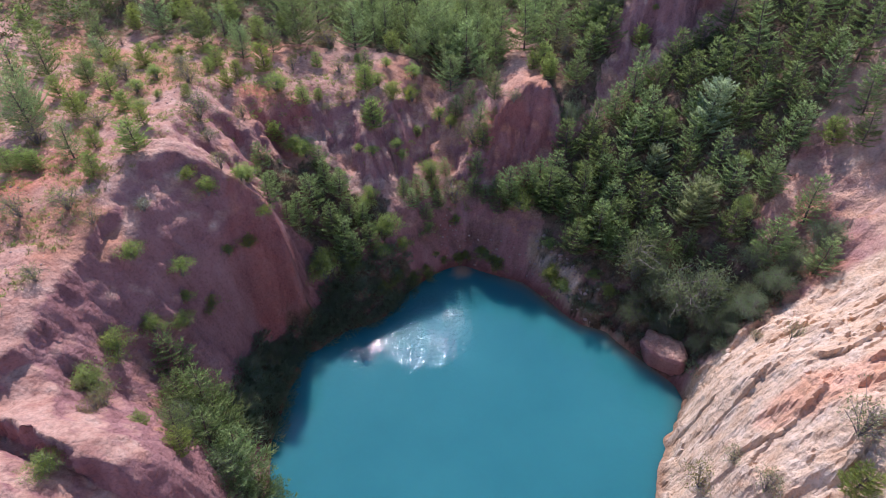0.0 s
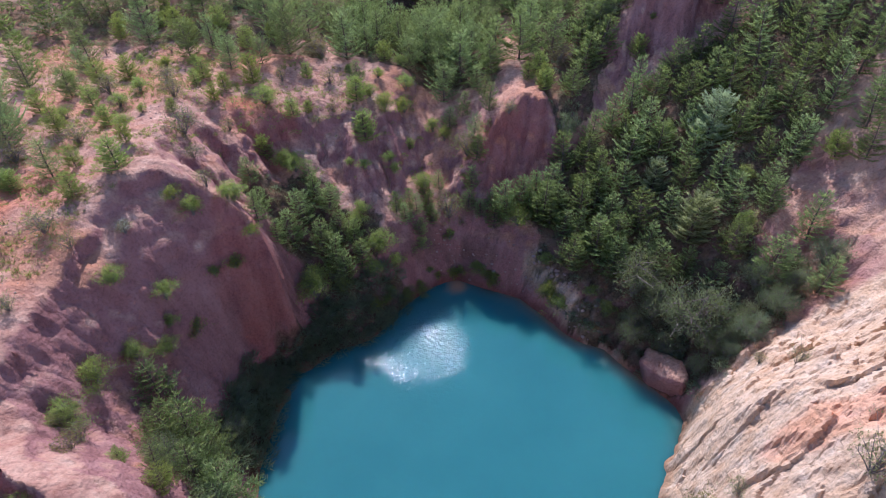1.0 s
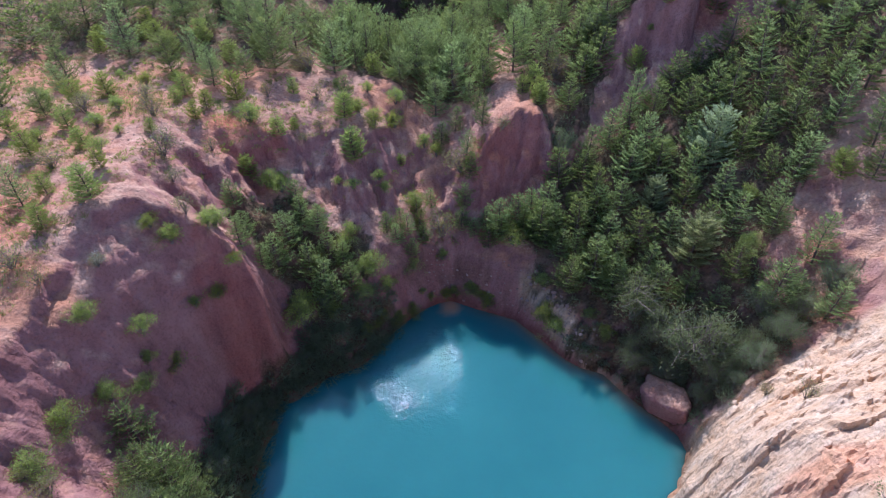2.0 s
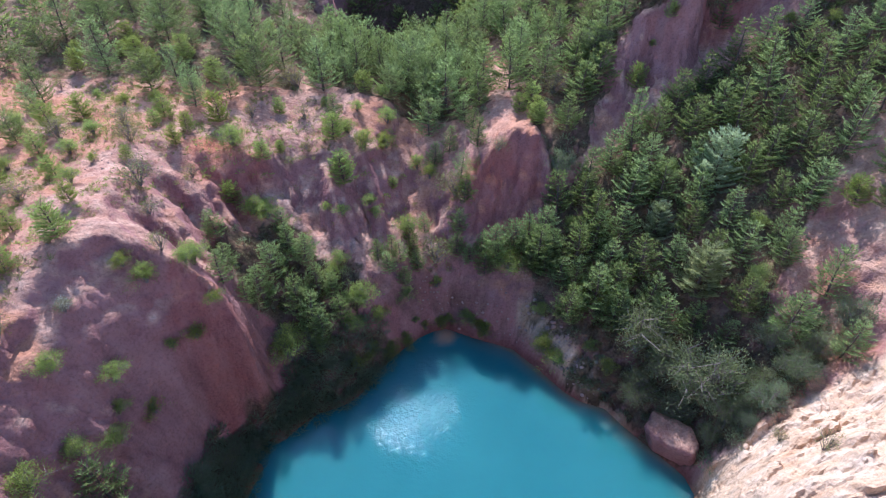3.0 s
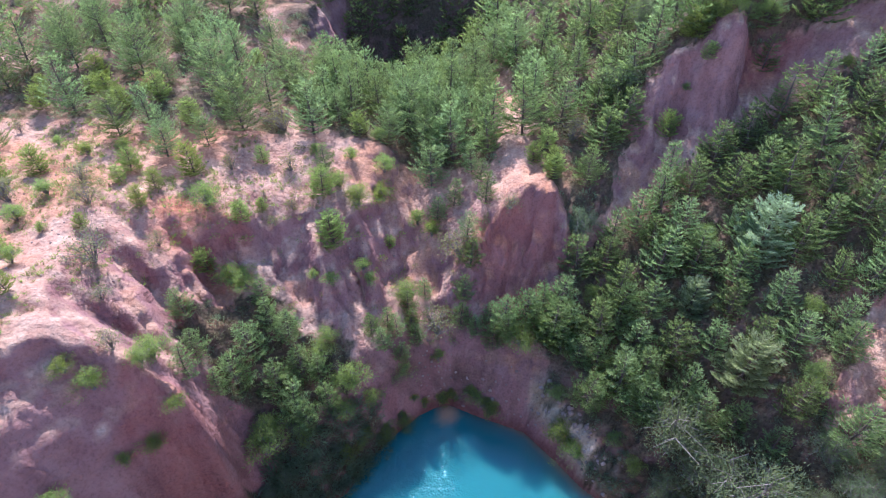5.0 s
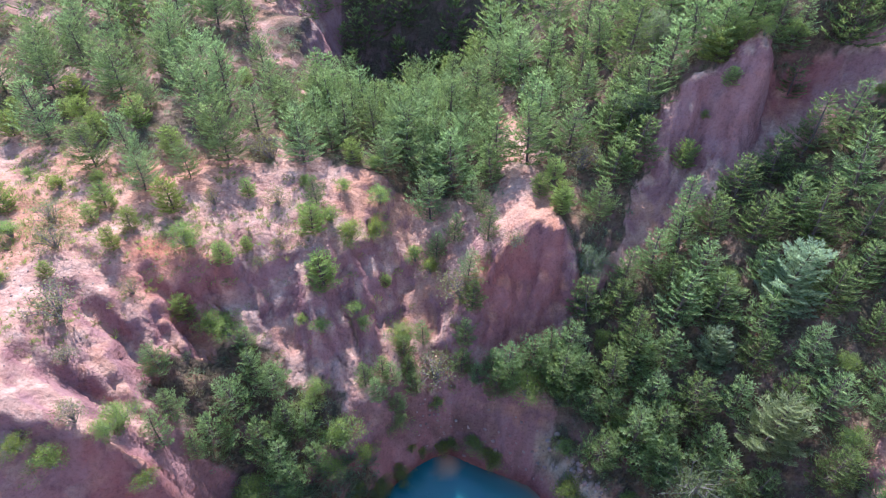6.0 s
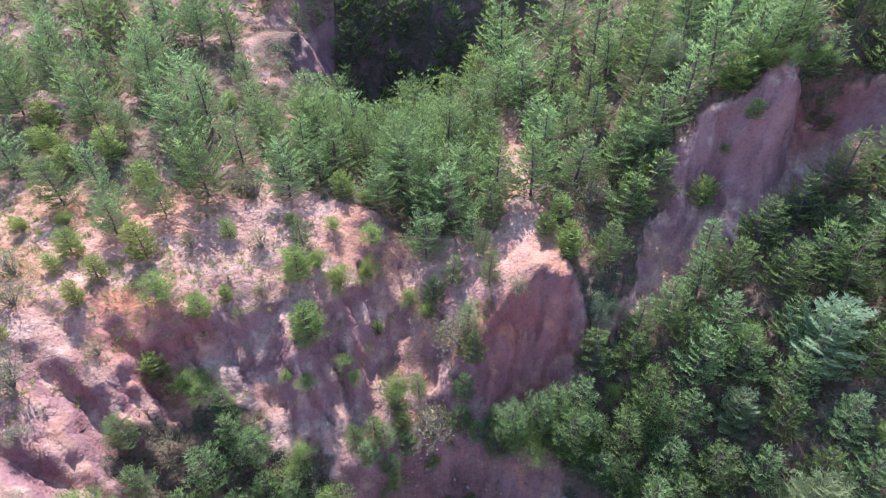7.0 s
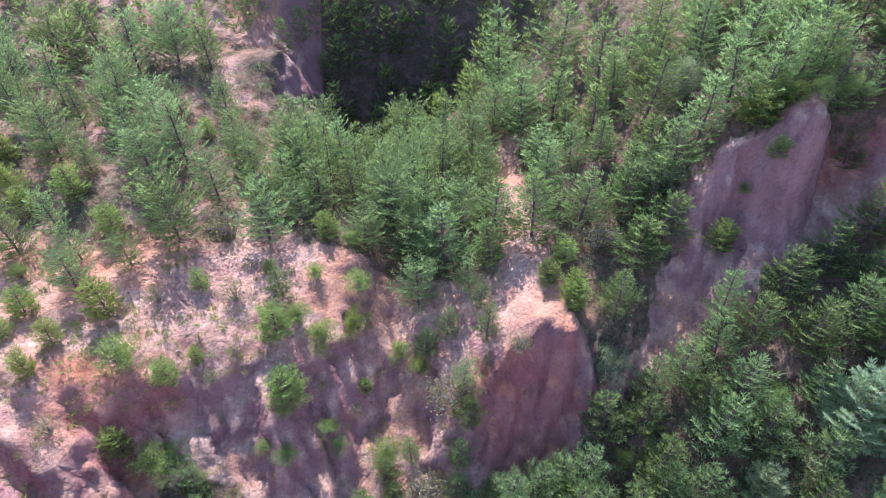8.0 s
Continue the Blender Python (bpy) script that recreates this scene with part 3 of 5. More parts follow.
POCKET = [(-16.8, 42), (-13, 40.2), (-10.4, 39.4), (-8.5, 39.8), (-5.5, 43), (-5.6, 45), (-9, 46), (-12, 47.5), (-16, 45.5)]

xs, ys = spaced(-42, 42, 0.27, -1500, 1500), spaced(2, 94, 0.27, -1500, 2500)
# a closer mesh on the rock beneath the camera
xs = np.unique(np.concatenate([xs[(xs < 14) | (xs > 28)], np.arange(14, 28.01, 0.14)]))
ys = np.unique(np.concatenate([ys[(ys < 12) | (ys > 29)], np.arange(12, 29.01, 0.14)]))
gx, gy = np.meshgrid(xs, ys)
gz = land(gx, gy)
far = step01(140, 600, np.hypot(gx, gy - 50))
gz = gz + far * (18 + 40 * fbm(gx * 0.002, gy * 0.002, 1.0, 3))
hx, hy = np.gradient(gz, xs, axis=1), np.gradient(gz, ys, axis=0)
slope = np.hypot(hx, hy)
# rough relief across the face of the cuts
core = ((gx > -46) & (gx < 46) & (gy > 4) & (gy < 100)) * step01(0.3, 1.5, gz)
crag = (fbm(gx * 0.8, gy * 0.8, gz * 0.8, 4) * 0.34 + fbm(gx * 2.6, gy * 2.6, gz * 2.6, 2) * 0.10) * core * (0.42 + step01(0.5, 1.3, slope)) * (1 - 0.6 * step01(14, 17, gx) * step01(31, 28, gy))
nl = np.sqrt(1 + slope ** 2)
offset = np.column_stack([(-hx / nl * crag).ravel(), (-hy / nl * crag).ravel(), (crag / nl).ravel()])
rock = step01(13.5, 16, gx) * (1 - step01(28.2, 29.6, gy - 0.22 * (gx - 20) + fbm(gx * 0.3, gy * 0.3, 4.0, 3)))
rock = np.maximum(rock, step01(31, 34, gx + fbm(gx * 0.3, gy * 0.3, 2.0, 3) * 2) * (1 - step01(44, 50, gy)) * 0.4)
rib = np.hypot(np.clip(np.abs((gx - 12.8) * 0.55 - (gy - 38.9) * -0.83) - 1.6, 0, 9), ((gx - 12.8) * 0.83 + (gy - 38.9) * 0.55))
rock = np.maximum(rock, 1 - step01(0.4, 1.1, rib + fbm(gx * 0.8, gy * 0.8, 3.0, 3) * 0.6))
litter = np.zeros_like(gx)
for poly in (EAST_WOOD, RIDGE_WOOD, NORTH_STAND, POCKET, WEST_SHORE, EAST_SHORE):
    litter = np.maximum(litter, inside(poly, gx + fbm(gx * 0.5, gy * 0.5, 9.0, 3) * 1.5, gy + fbm(gx * 0.5, gy * 0.5, 3.0, 3) * 1.5) * 0.9)
litter = np.maximum(litter, inside(WEST_STAND, gx, gy) * 0.85 * step01(-0.42, 0.05, fbm(gx * 0.25, gy * 0.25, 6.0, 3)))
litter = np.maximum(litter, ((np.hypot(gx, gy - 50) > 75) | ((gy > 85) & (gx > -11))) * 0.9)
# the far bank darkened in patches, with the colour of the litter cover
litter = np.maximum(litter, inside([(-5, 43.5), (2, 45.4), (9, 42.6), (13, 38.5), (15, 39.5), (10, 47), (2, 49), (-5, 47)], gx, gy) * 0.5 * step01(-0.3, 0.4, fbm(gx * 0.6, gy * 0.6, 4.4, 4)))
iron = np.zeros_like(gx)
for cx, cy, rx, ry in ((-14.5, 35.6, 3.2, 2.6), (8, 51.5, 4, 3.6), (28.6, 62.4, 3.2, 2.4), (-16.5, 50, 4, 3), (-29, 36, 5, 4), (22, 19, 3, 1.6)):
    q = np.hypot((gx - cx) / rx, (gy - cy) / ry) + fbm(gx * 0.5, gy * 0.5, 5.0, 3) * 0.6
    iron = np.maximum(iron, 1 - step01(0.6, 1.1, q))
wet = 1 - step01(0.15, 1.1, gz + fbm(gx * 0.7, gy * 0.7, 1.0, 2) * 0.4)
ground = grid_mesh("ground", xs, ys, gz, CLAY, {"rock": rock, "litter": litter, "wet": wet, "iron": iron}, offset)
# the pale rock breaks in hard edges
hard = (rock > 0.5) & (gy < 31) & (gy > 1) & (gx < 30)
hard = hard[:-1, :-1] & hard[1:, 1:]
ground.data.polygons.foreach_set("use_smooth", ~hard.ravel())
tagged(ground, "eroded pink and red clay slopes of an old pit", "ground", kind="structure")

wx, wy = np.arange(-18, 25.01, 0.4), np.arange(0, 48.01, 0.4)
wgx, wgy = np.meshgrid(wx, wy)
depth = -land(wgx, wgy)
shallow = np.clip(1 - depth / 1.3, 0, 1) * step01(0, 9, wgx) * step01(24, 33, wgy)
sand = 1 - step01(0.3, 1.5, np.hypot((wgx - 2.0) / 0.9, (wgy - 44.3) / 1.1) + fbm(wgx * 0.8, wgy * 0.8, 3.0, 2) * 0.5)
# a breeze ruffles the middle of the pond and leaves the lee of the far shore calm
patch = fbm(wgx * 0.35, wgy * 0.35, 2.0, 3)
core_patch = np.hypot((wgx + 0.8) / 5.0, (wgy - 36.4) / 5.6) + patch * 0.35
ruffle = 1 - step01(0.3, 1.25, core_patch)
pond = grid_mesh("water", wx, wy, np.zeros_like(wgx), WATER, {"shallow": shallow, "sand": sand, "ruffle": ruffle})
tagged(pond, "turquoise pond water with a ruffled glinting patch", "water", kind="structure")


# ---- trees and shrubs: a few grown forms, then stands of them ----
def mesh_of(name, verts, faces, mat):
    me = bpy.data.meshes.new(name)
    me.from_pydata([tuple(v) for v in verts], [], [tuple(f) for f in faces])
    me.materials.append(mat)
    me.update()
    return me


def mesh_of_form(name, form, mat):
    """A form's mesh; 'tip' runs from 0 (dark) deep inside or low down to 1 (pale) at outer or upper ends."""
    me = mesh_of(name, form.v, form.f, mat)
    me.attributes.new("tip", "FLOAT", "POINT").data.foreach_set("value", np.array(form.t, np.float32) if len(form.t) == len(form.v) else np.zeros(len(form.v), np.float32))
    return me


class Form:
    """Triangles gathered for one mesh."""

    def __init__(self):
        self.v, self.f, self.t = [], [], []

    def tube(self, pts, radii, sides=5):
        start = len(self.v)
        for i, (p, r) in enumerate(zip(pts, radii)):
            d = np.array(pts[min(i + 1, len(pts) - 1)]) - np.array(pts[max(i - 1, 0)])
            d = d / (np.linalg.norm(d) + 1e-9)
            a = np.cross(d, (0.3, 0.9, 0.1) if abs(d[2]) > 0.8 else (0, 0, 1))
            a /= np.linalg.norm(a)
            b = np.cross(d, a)
            for k in range(sides):
                t = 2 * math.pi * k / sides
                self.v.append(np.array(p) + r * (math.cos(t) * a + math.sin(t) * b))
        for i in range(len(pts) - 1):
            for k in range(sides):
                k2 = (k + 1) % sides
                self.f.append((start + i * sides + k, start + i * sides + k2, start + (i + 1) * sides + k2, start + (i + 1) * sides + k))

    def blade(self, p, d, length, width, rng, tip=0.5):
        d = d / (np.linalg.norm(d) + 1e-9)
        a = np.cross(d, rng.normal(size=3))
        a = a / (np.linalg.norm(a) + 1e-9) * width
        n = len(self.v)
        self.v += [p - a * 0.6, p + a * 0.6, p + d * length]
        self.t += [tip * 0.8, tip * 0.8, tip]
        self.f.append((n, n + 1, n + 2))

    def leaf(self, p, d, length, width, rng, tip=0.5):
        d = d / (np.linalg.norm(d) + 1e-9)
        a = np.cross(d, np.array([0, 0, 1.0]) + rng.normal(size=3) * 0.45)
        a = a / (np.linalg.norm(a) + 1e-9) * width
        n = len(self.v)
        self.v += [p, p + d * length * 0.5 + a, p + d * length, p + d * length * 0.5 - a]
        self.t += [tip] * 4
        self.f.append((n, n + 1, n + 2, n + 3))


def grow_pine(seed, height=4.0, spread=1.5, gap=0.4, power=0.9, rise=0.35, curl=0.25, needle=0.2, wide=0.042, step=0.13, thick=3, bare=0.03):
    """A pine: whorls of limbs that curl up at the ends, forward-slanting twigs on both sides, needles along them. Returns wood and crown."""
    rng = np.random.RandomState(seed)
    wood, crown = Form(), Form()
    lean = rng.normal(size=2) * 0.035
    axis = lambda z: np.array([lean[0] * z + 0.05 * math.sin(z * 1.3 + seed), lean[1] * z + 0.05 * math.cos(z * 1.1 + seed), z])
    zs = np.linspace(0, height * 0.97, 7)
    wood.tube([axis(z) - np.array([0, 0, 0.15 if z == 0 else 0]) for z in zs], [0.016 * height * (1 - z / height) ** 0.8 + 0.01 for z in zs], 6)

    def plume(p, d, length, tip, n):
        """Needles slanting forward along a shoot."""
        d = d / (np.linalg.norm(d) + 1e-9)
        k = max(1, int(length / step))
        for i in range(k):
            q = p + d * length * (i + rng.uniform(0.2, 1)) / k
            for _ in range(n):
                crown.blade(q, d + rng.normal(size=3) * 0.36, needle * rng.uniform(0.7, 1.25), wide, rng, tip * (0.75 + 0.25 * (i + 1) / k))
        crown.blade(p + d * length * 0.9, d + rng.normal(size=3) * 0.1, needle * 1.2, wide, rng, tip)

    z = height * bare
    while z < height * 0.93:
        f = z / height
        reach = spread * (1 - f) ** power * (0.72 + 0.28 * min(1, f / 0.2)) + 0.1
        n = rng.randint(5, 7) if f < 0.4 else rng.randint(4, 6)
        az0 = rng.uniform(0, 6.28)
        for k in range(n):
            az = az0 + 6.283 * k / n + rng.normal() * 0.22
            ln = reach * rng.choice([0.6, 0.85, 1.0, 1.0, 1.22])
            out = np.array([math.cos(az), math.sin(az), 0])
            side = np.array([-out[1], out[0], 0])
            up = rise * (0.5 + 0.9 * f) + rng.normal() * 0.08
            p0 = axis(z + rng.normal() * 0.05)
            limb = lambda s: p0 + out * ln * s * (1 - 0.1 * s) + np.array([0, 0, ln * (up * s + curl * (s * s - 0.35 * s))])
            wood.tube([limb(0), limb(0.5), limb(0.92)], [0.008 + 0.008 * ln, 0.008, 0.005], 3)
            m = max(2, int(ln / (step * 1.6)))
            for i in range(m):
                s = 0.16 + 0.84 * (i + rng.uniform(0.1, 0.9)) / m
                p = limb(s)
                d = limb(min(1, s + 0.08)) - limb(s - 0.08)
                d = d / np.linalg.norm(d)
                # inner shade of the crown put into the colour: dark inside, paler fresh tips
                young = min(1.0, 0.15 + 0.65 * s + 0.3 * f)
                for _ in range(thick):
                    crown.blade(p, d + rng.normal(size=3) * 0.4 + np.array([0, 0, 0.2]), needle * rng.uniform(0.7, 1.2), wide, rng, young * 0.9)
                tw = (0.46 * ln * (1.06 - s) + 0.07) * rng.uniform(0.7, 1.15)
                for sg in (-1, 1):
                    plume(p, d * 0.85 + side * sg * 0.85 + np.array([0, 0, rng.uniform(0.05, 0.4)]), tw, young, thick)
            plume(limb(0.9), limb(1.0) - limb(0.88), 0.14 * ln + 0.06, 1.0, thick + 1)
        z += gap * rng.uniform(0.75, 1.25) * (1 - 0.3 * f)
    plume(axis(height * 0.86), np.array([lean[0], lean[1], 1.0]), height * 0.12, 1.0, thick + 1)
    return wood, crown


def grow_bush(seed, height=2.0, spread=1.1, stems=7, leaves=650, size=0.13, loose=0.28, narrow=0.45, up=0.35, fine=False):
    """A many-stemmed bush or small broadleaf: stems that fork, leaves in clumps about the forks."""
    rng = np.random.RandomState(seed)
    wood, crown = Form(), Form()
    tips = []
    for k in range(stems):
        az, tilt = 6.283 * k / stems + rng.normal() * 0.4, rng.uniform(0.15, 0.9)
        end = np.array([math.cos(az) * spread * tilt, math.sin(az) * spread * tilt, height * rng.uniform(0.55, 0.98) * (1.1 - 0.35 * tilt)])
        knee = end * np.array([0.35, 0.35, 0.5]) + rng.normal(size=3) * 0.06
        wood.tube([np.array([0, 0, -0.1]), knee, end], [0.018 * height, 0.011 * height, 0.004 * height], 4)
        for j in range(4):
            q = knee + (end - knee) * rng.uniform(0.2, 1.0)
            tip = q + rng.normal(size=3) * np.array([0.26, 0.26, 0.2]) * spread
            tip[2] = max(tip[2], 0.12 * height)
            wood.tube([q, tip], [0.006 * height, 0.003 * height], 3)
            tips.append(tip)
        tips.append(end)
    for i in range(leaves):
        c = tips[rng.randint(len(tips))]
        p = c + rng.normal(size=3) * loose * np.array([1, 1, 0.7])
        d = rng.normal(size=3) + (p - np.array([0, 0, height * 0.4])) * 0.6 + np.array([0, 0, up])
        add_leaf = crown.blade if fine else crown.leaf
        # 'tip' follows height: low leaves darker, top leaves lighter
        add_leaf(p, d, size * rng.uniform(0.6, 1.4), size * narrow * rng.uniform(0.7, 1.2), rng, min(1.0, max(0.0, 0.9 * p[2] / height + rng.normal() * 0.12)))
    return wood, crown


TALL = {}


def plant(name, grown, leaf_mat, wood_mat, label, category, parts=("trunk", "crown")):
    """One thing with its wood and its crown as parts, kept as the pattern for its copies."""
    ob = new(name)
    tagged(ob, label, category)
    for part_name, form, mat in zip(parts, grown, (wood_mat, leaf_mat)):
        me = mesh_of_form(part_name, form, mat)
        p = new(part_name, me)
        p.parent = ob
    TALL[ob.name] = float(max(v[2] for v in grown[1].v))
    return ob


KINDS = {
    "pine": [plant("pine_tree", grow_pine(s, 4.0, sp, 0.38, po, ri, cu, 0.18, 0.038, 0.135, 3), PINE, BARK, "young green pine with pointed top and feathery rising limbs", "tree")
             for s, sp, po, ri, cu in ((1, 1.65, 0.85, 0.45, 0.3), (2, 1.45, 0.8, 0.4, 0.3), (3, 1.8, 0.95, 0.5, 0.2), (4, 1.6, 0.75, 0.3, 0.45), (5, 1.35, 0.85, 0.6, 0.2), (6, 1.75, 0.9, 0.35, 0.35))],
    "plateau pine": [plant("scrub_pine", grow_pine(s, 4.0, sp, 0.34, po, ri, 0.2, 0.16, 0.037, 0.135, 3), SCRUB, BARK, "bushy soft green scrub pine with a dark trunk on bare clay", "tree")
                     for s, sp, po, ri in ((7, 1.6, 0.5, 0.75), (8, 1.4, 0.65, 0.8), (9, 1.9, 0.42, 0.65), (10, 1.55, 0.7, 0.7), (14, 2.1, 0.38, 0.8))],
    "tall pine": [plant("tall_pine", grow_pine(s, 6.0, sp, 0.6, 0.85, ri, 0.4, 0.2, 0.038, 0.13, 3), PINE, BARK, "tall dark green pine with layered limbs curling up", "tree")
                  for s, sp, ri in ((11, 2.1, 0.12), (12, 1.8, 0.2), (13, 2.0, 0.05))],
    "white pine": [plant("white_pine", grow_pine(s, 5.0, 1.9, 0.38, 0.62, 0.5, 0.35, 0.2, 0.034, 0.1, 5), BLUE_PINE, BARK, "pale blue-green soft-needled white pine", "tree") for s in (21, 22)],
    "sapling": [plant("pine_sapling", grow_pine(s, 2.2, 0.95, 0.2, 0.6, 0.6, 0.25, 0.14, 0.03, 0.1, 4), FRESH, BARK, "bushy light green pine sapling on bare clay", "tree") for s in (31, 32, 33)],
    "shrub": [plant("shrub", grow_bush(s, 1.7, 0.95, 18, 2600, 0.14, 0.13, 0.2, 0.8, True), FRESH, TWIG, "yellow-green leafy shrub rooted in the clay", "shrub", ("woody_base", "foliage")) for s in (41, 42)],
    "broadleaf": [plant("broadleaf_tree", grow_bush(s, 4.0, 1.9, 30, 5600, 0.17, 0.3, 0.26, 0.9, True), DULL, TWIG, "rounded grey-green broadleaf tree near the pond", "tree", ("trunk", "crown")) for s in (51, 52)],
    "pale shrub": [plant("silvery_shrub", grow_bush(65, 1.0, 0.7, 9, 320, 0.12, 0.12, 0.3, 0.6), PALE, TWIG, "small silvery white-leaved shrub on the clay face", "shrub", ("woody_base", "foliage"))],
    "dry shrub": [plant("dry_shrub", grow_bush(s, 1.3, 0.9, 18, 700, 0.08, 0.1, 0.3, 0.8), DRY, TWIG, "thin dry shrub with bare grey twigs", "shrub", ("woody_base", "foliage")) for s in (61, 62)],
}
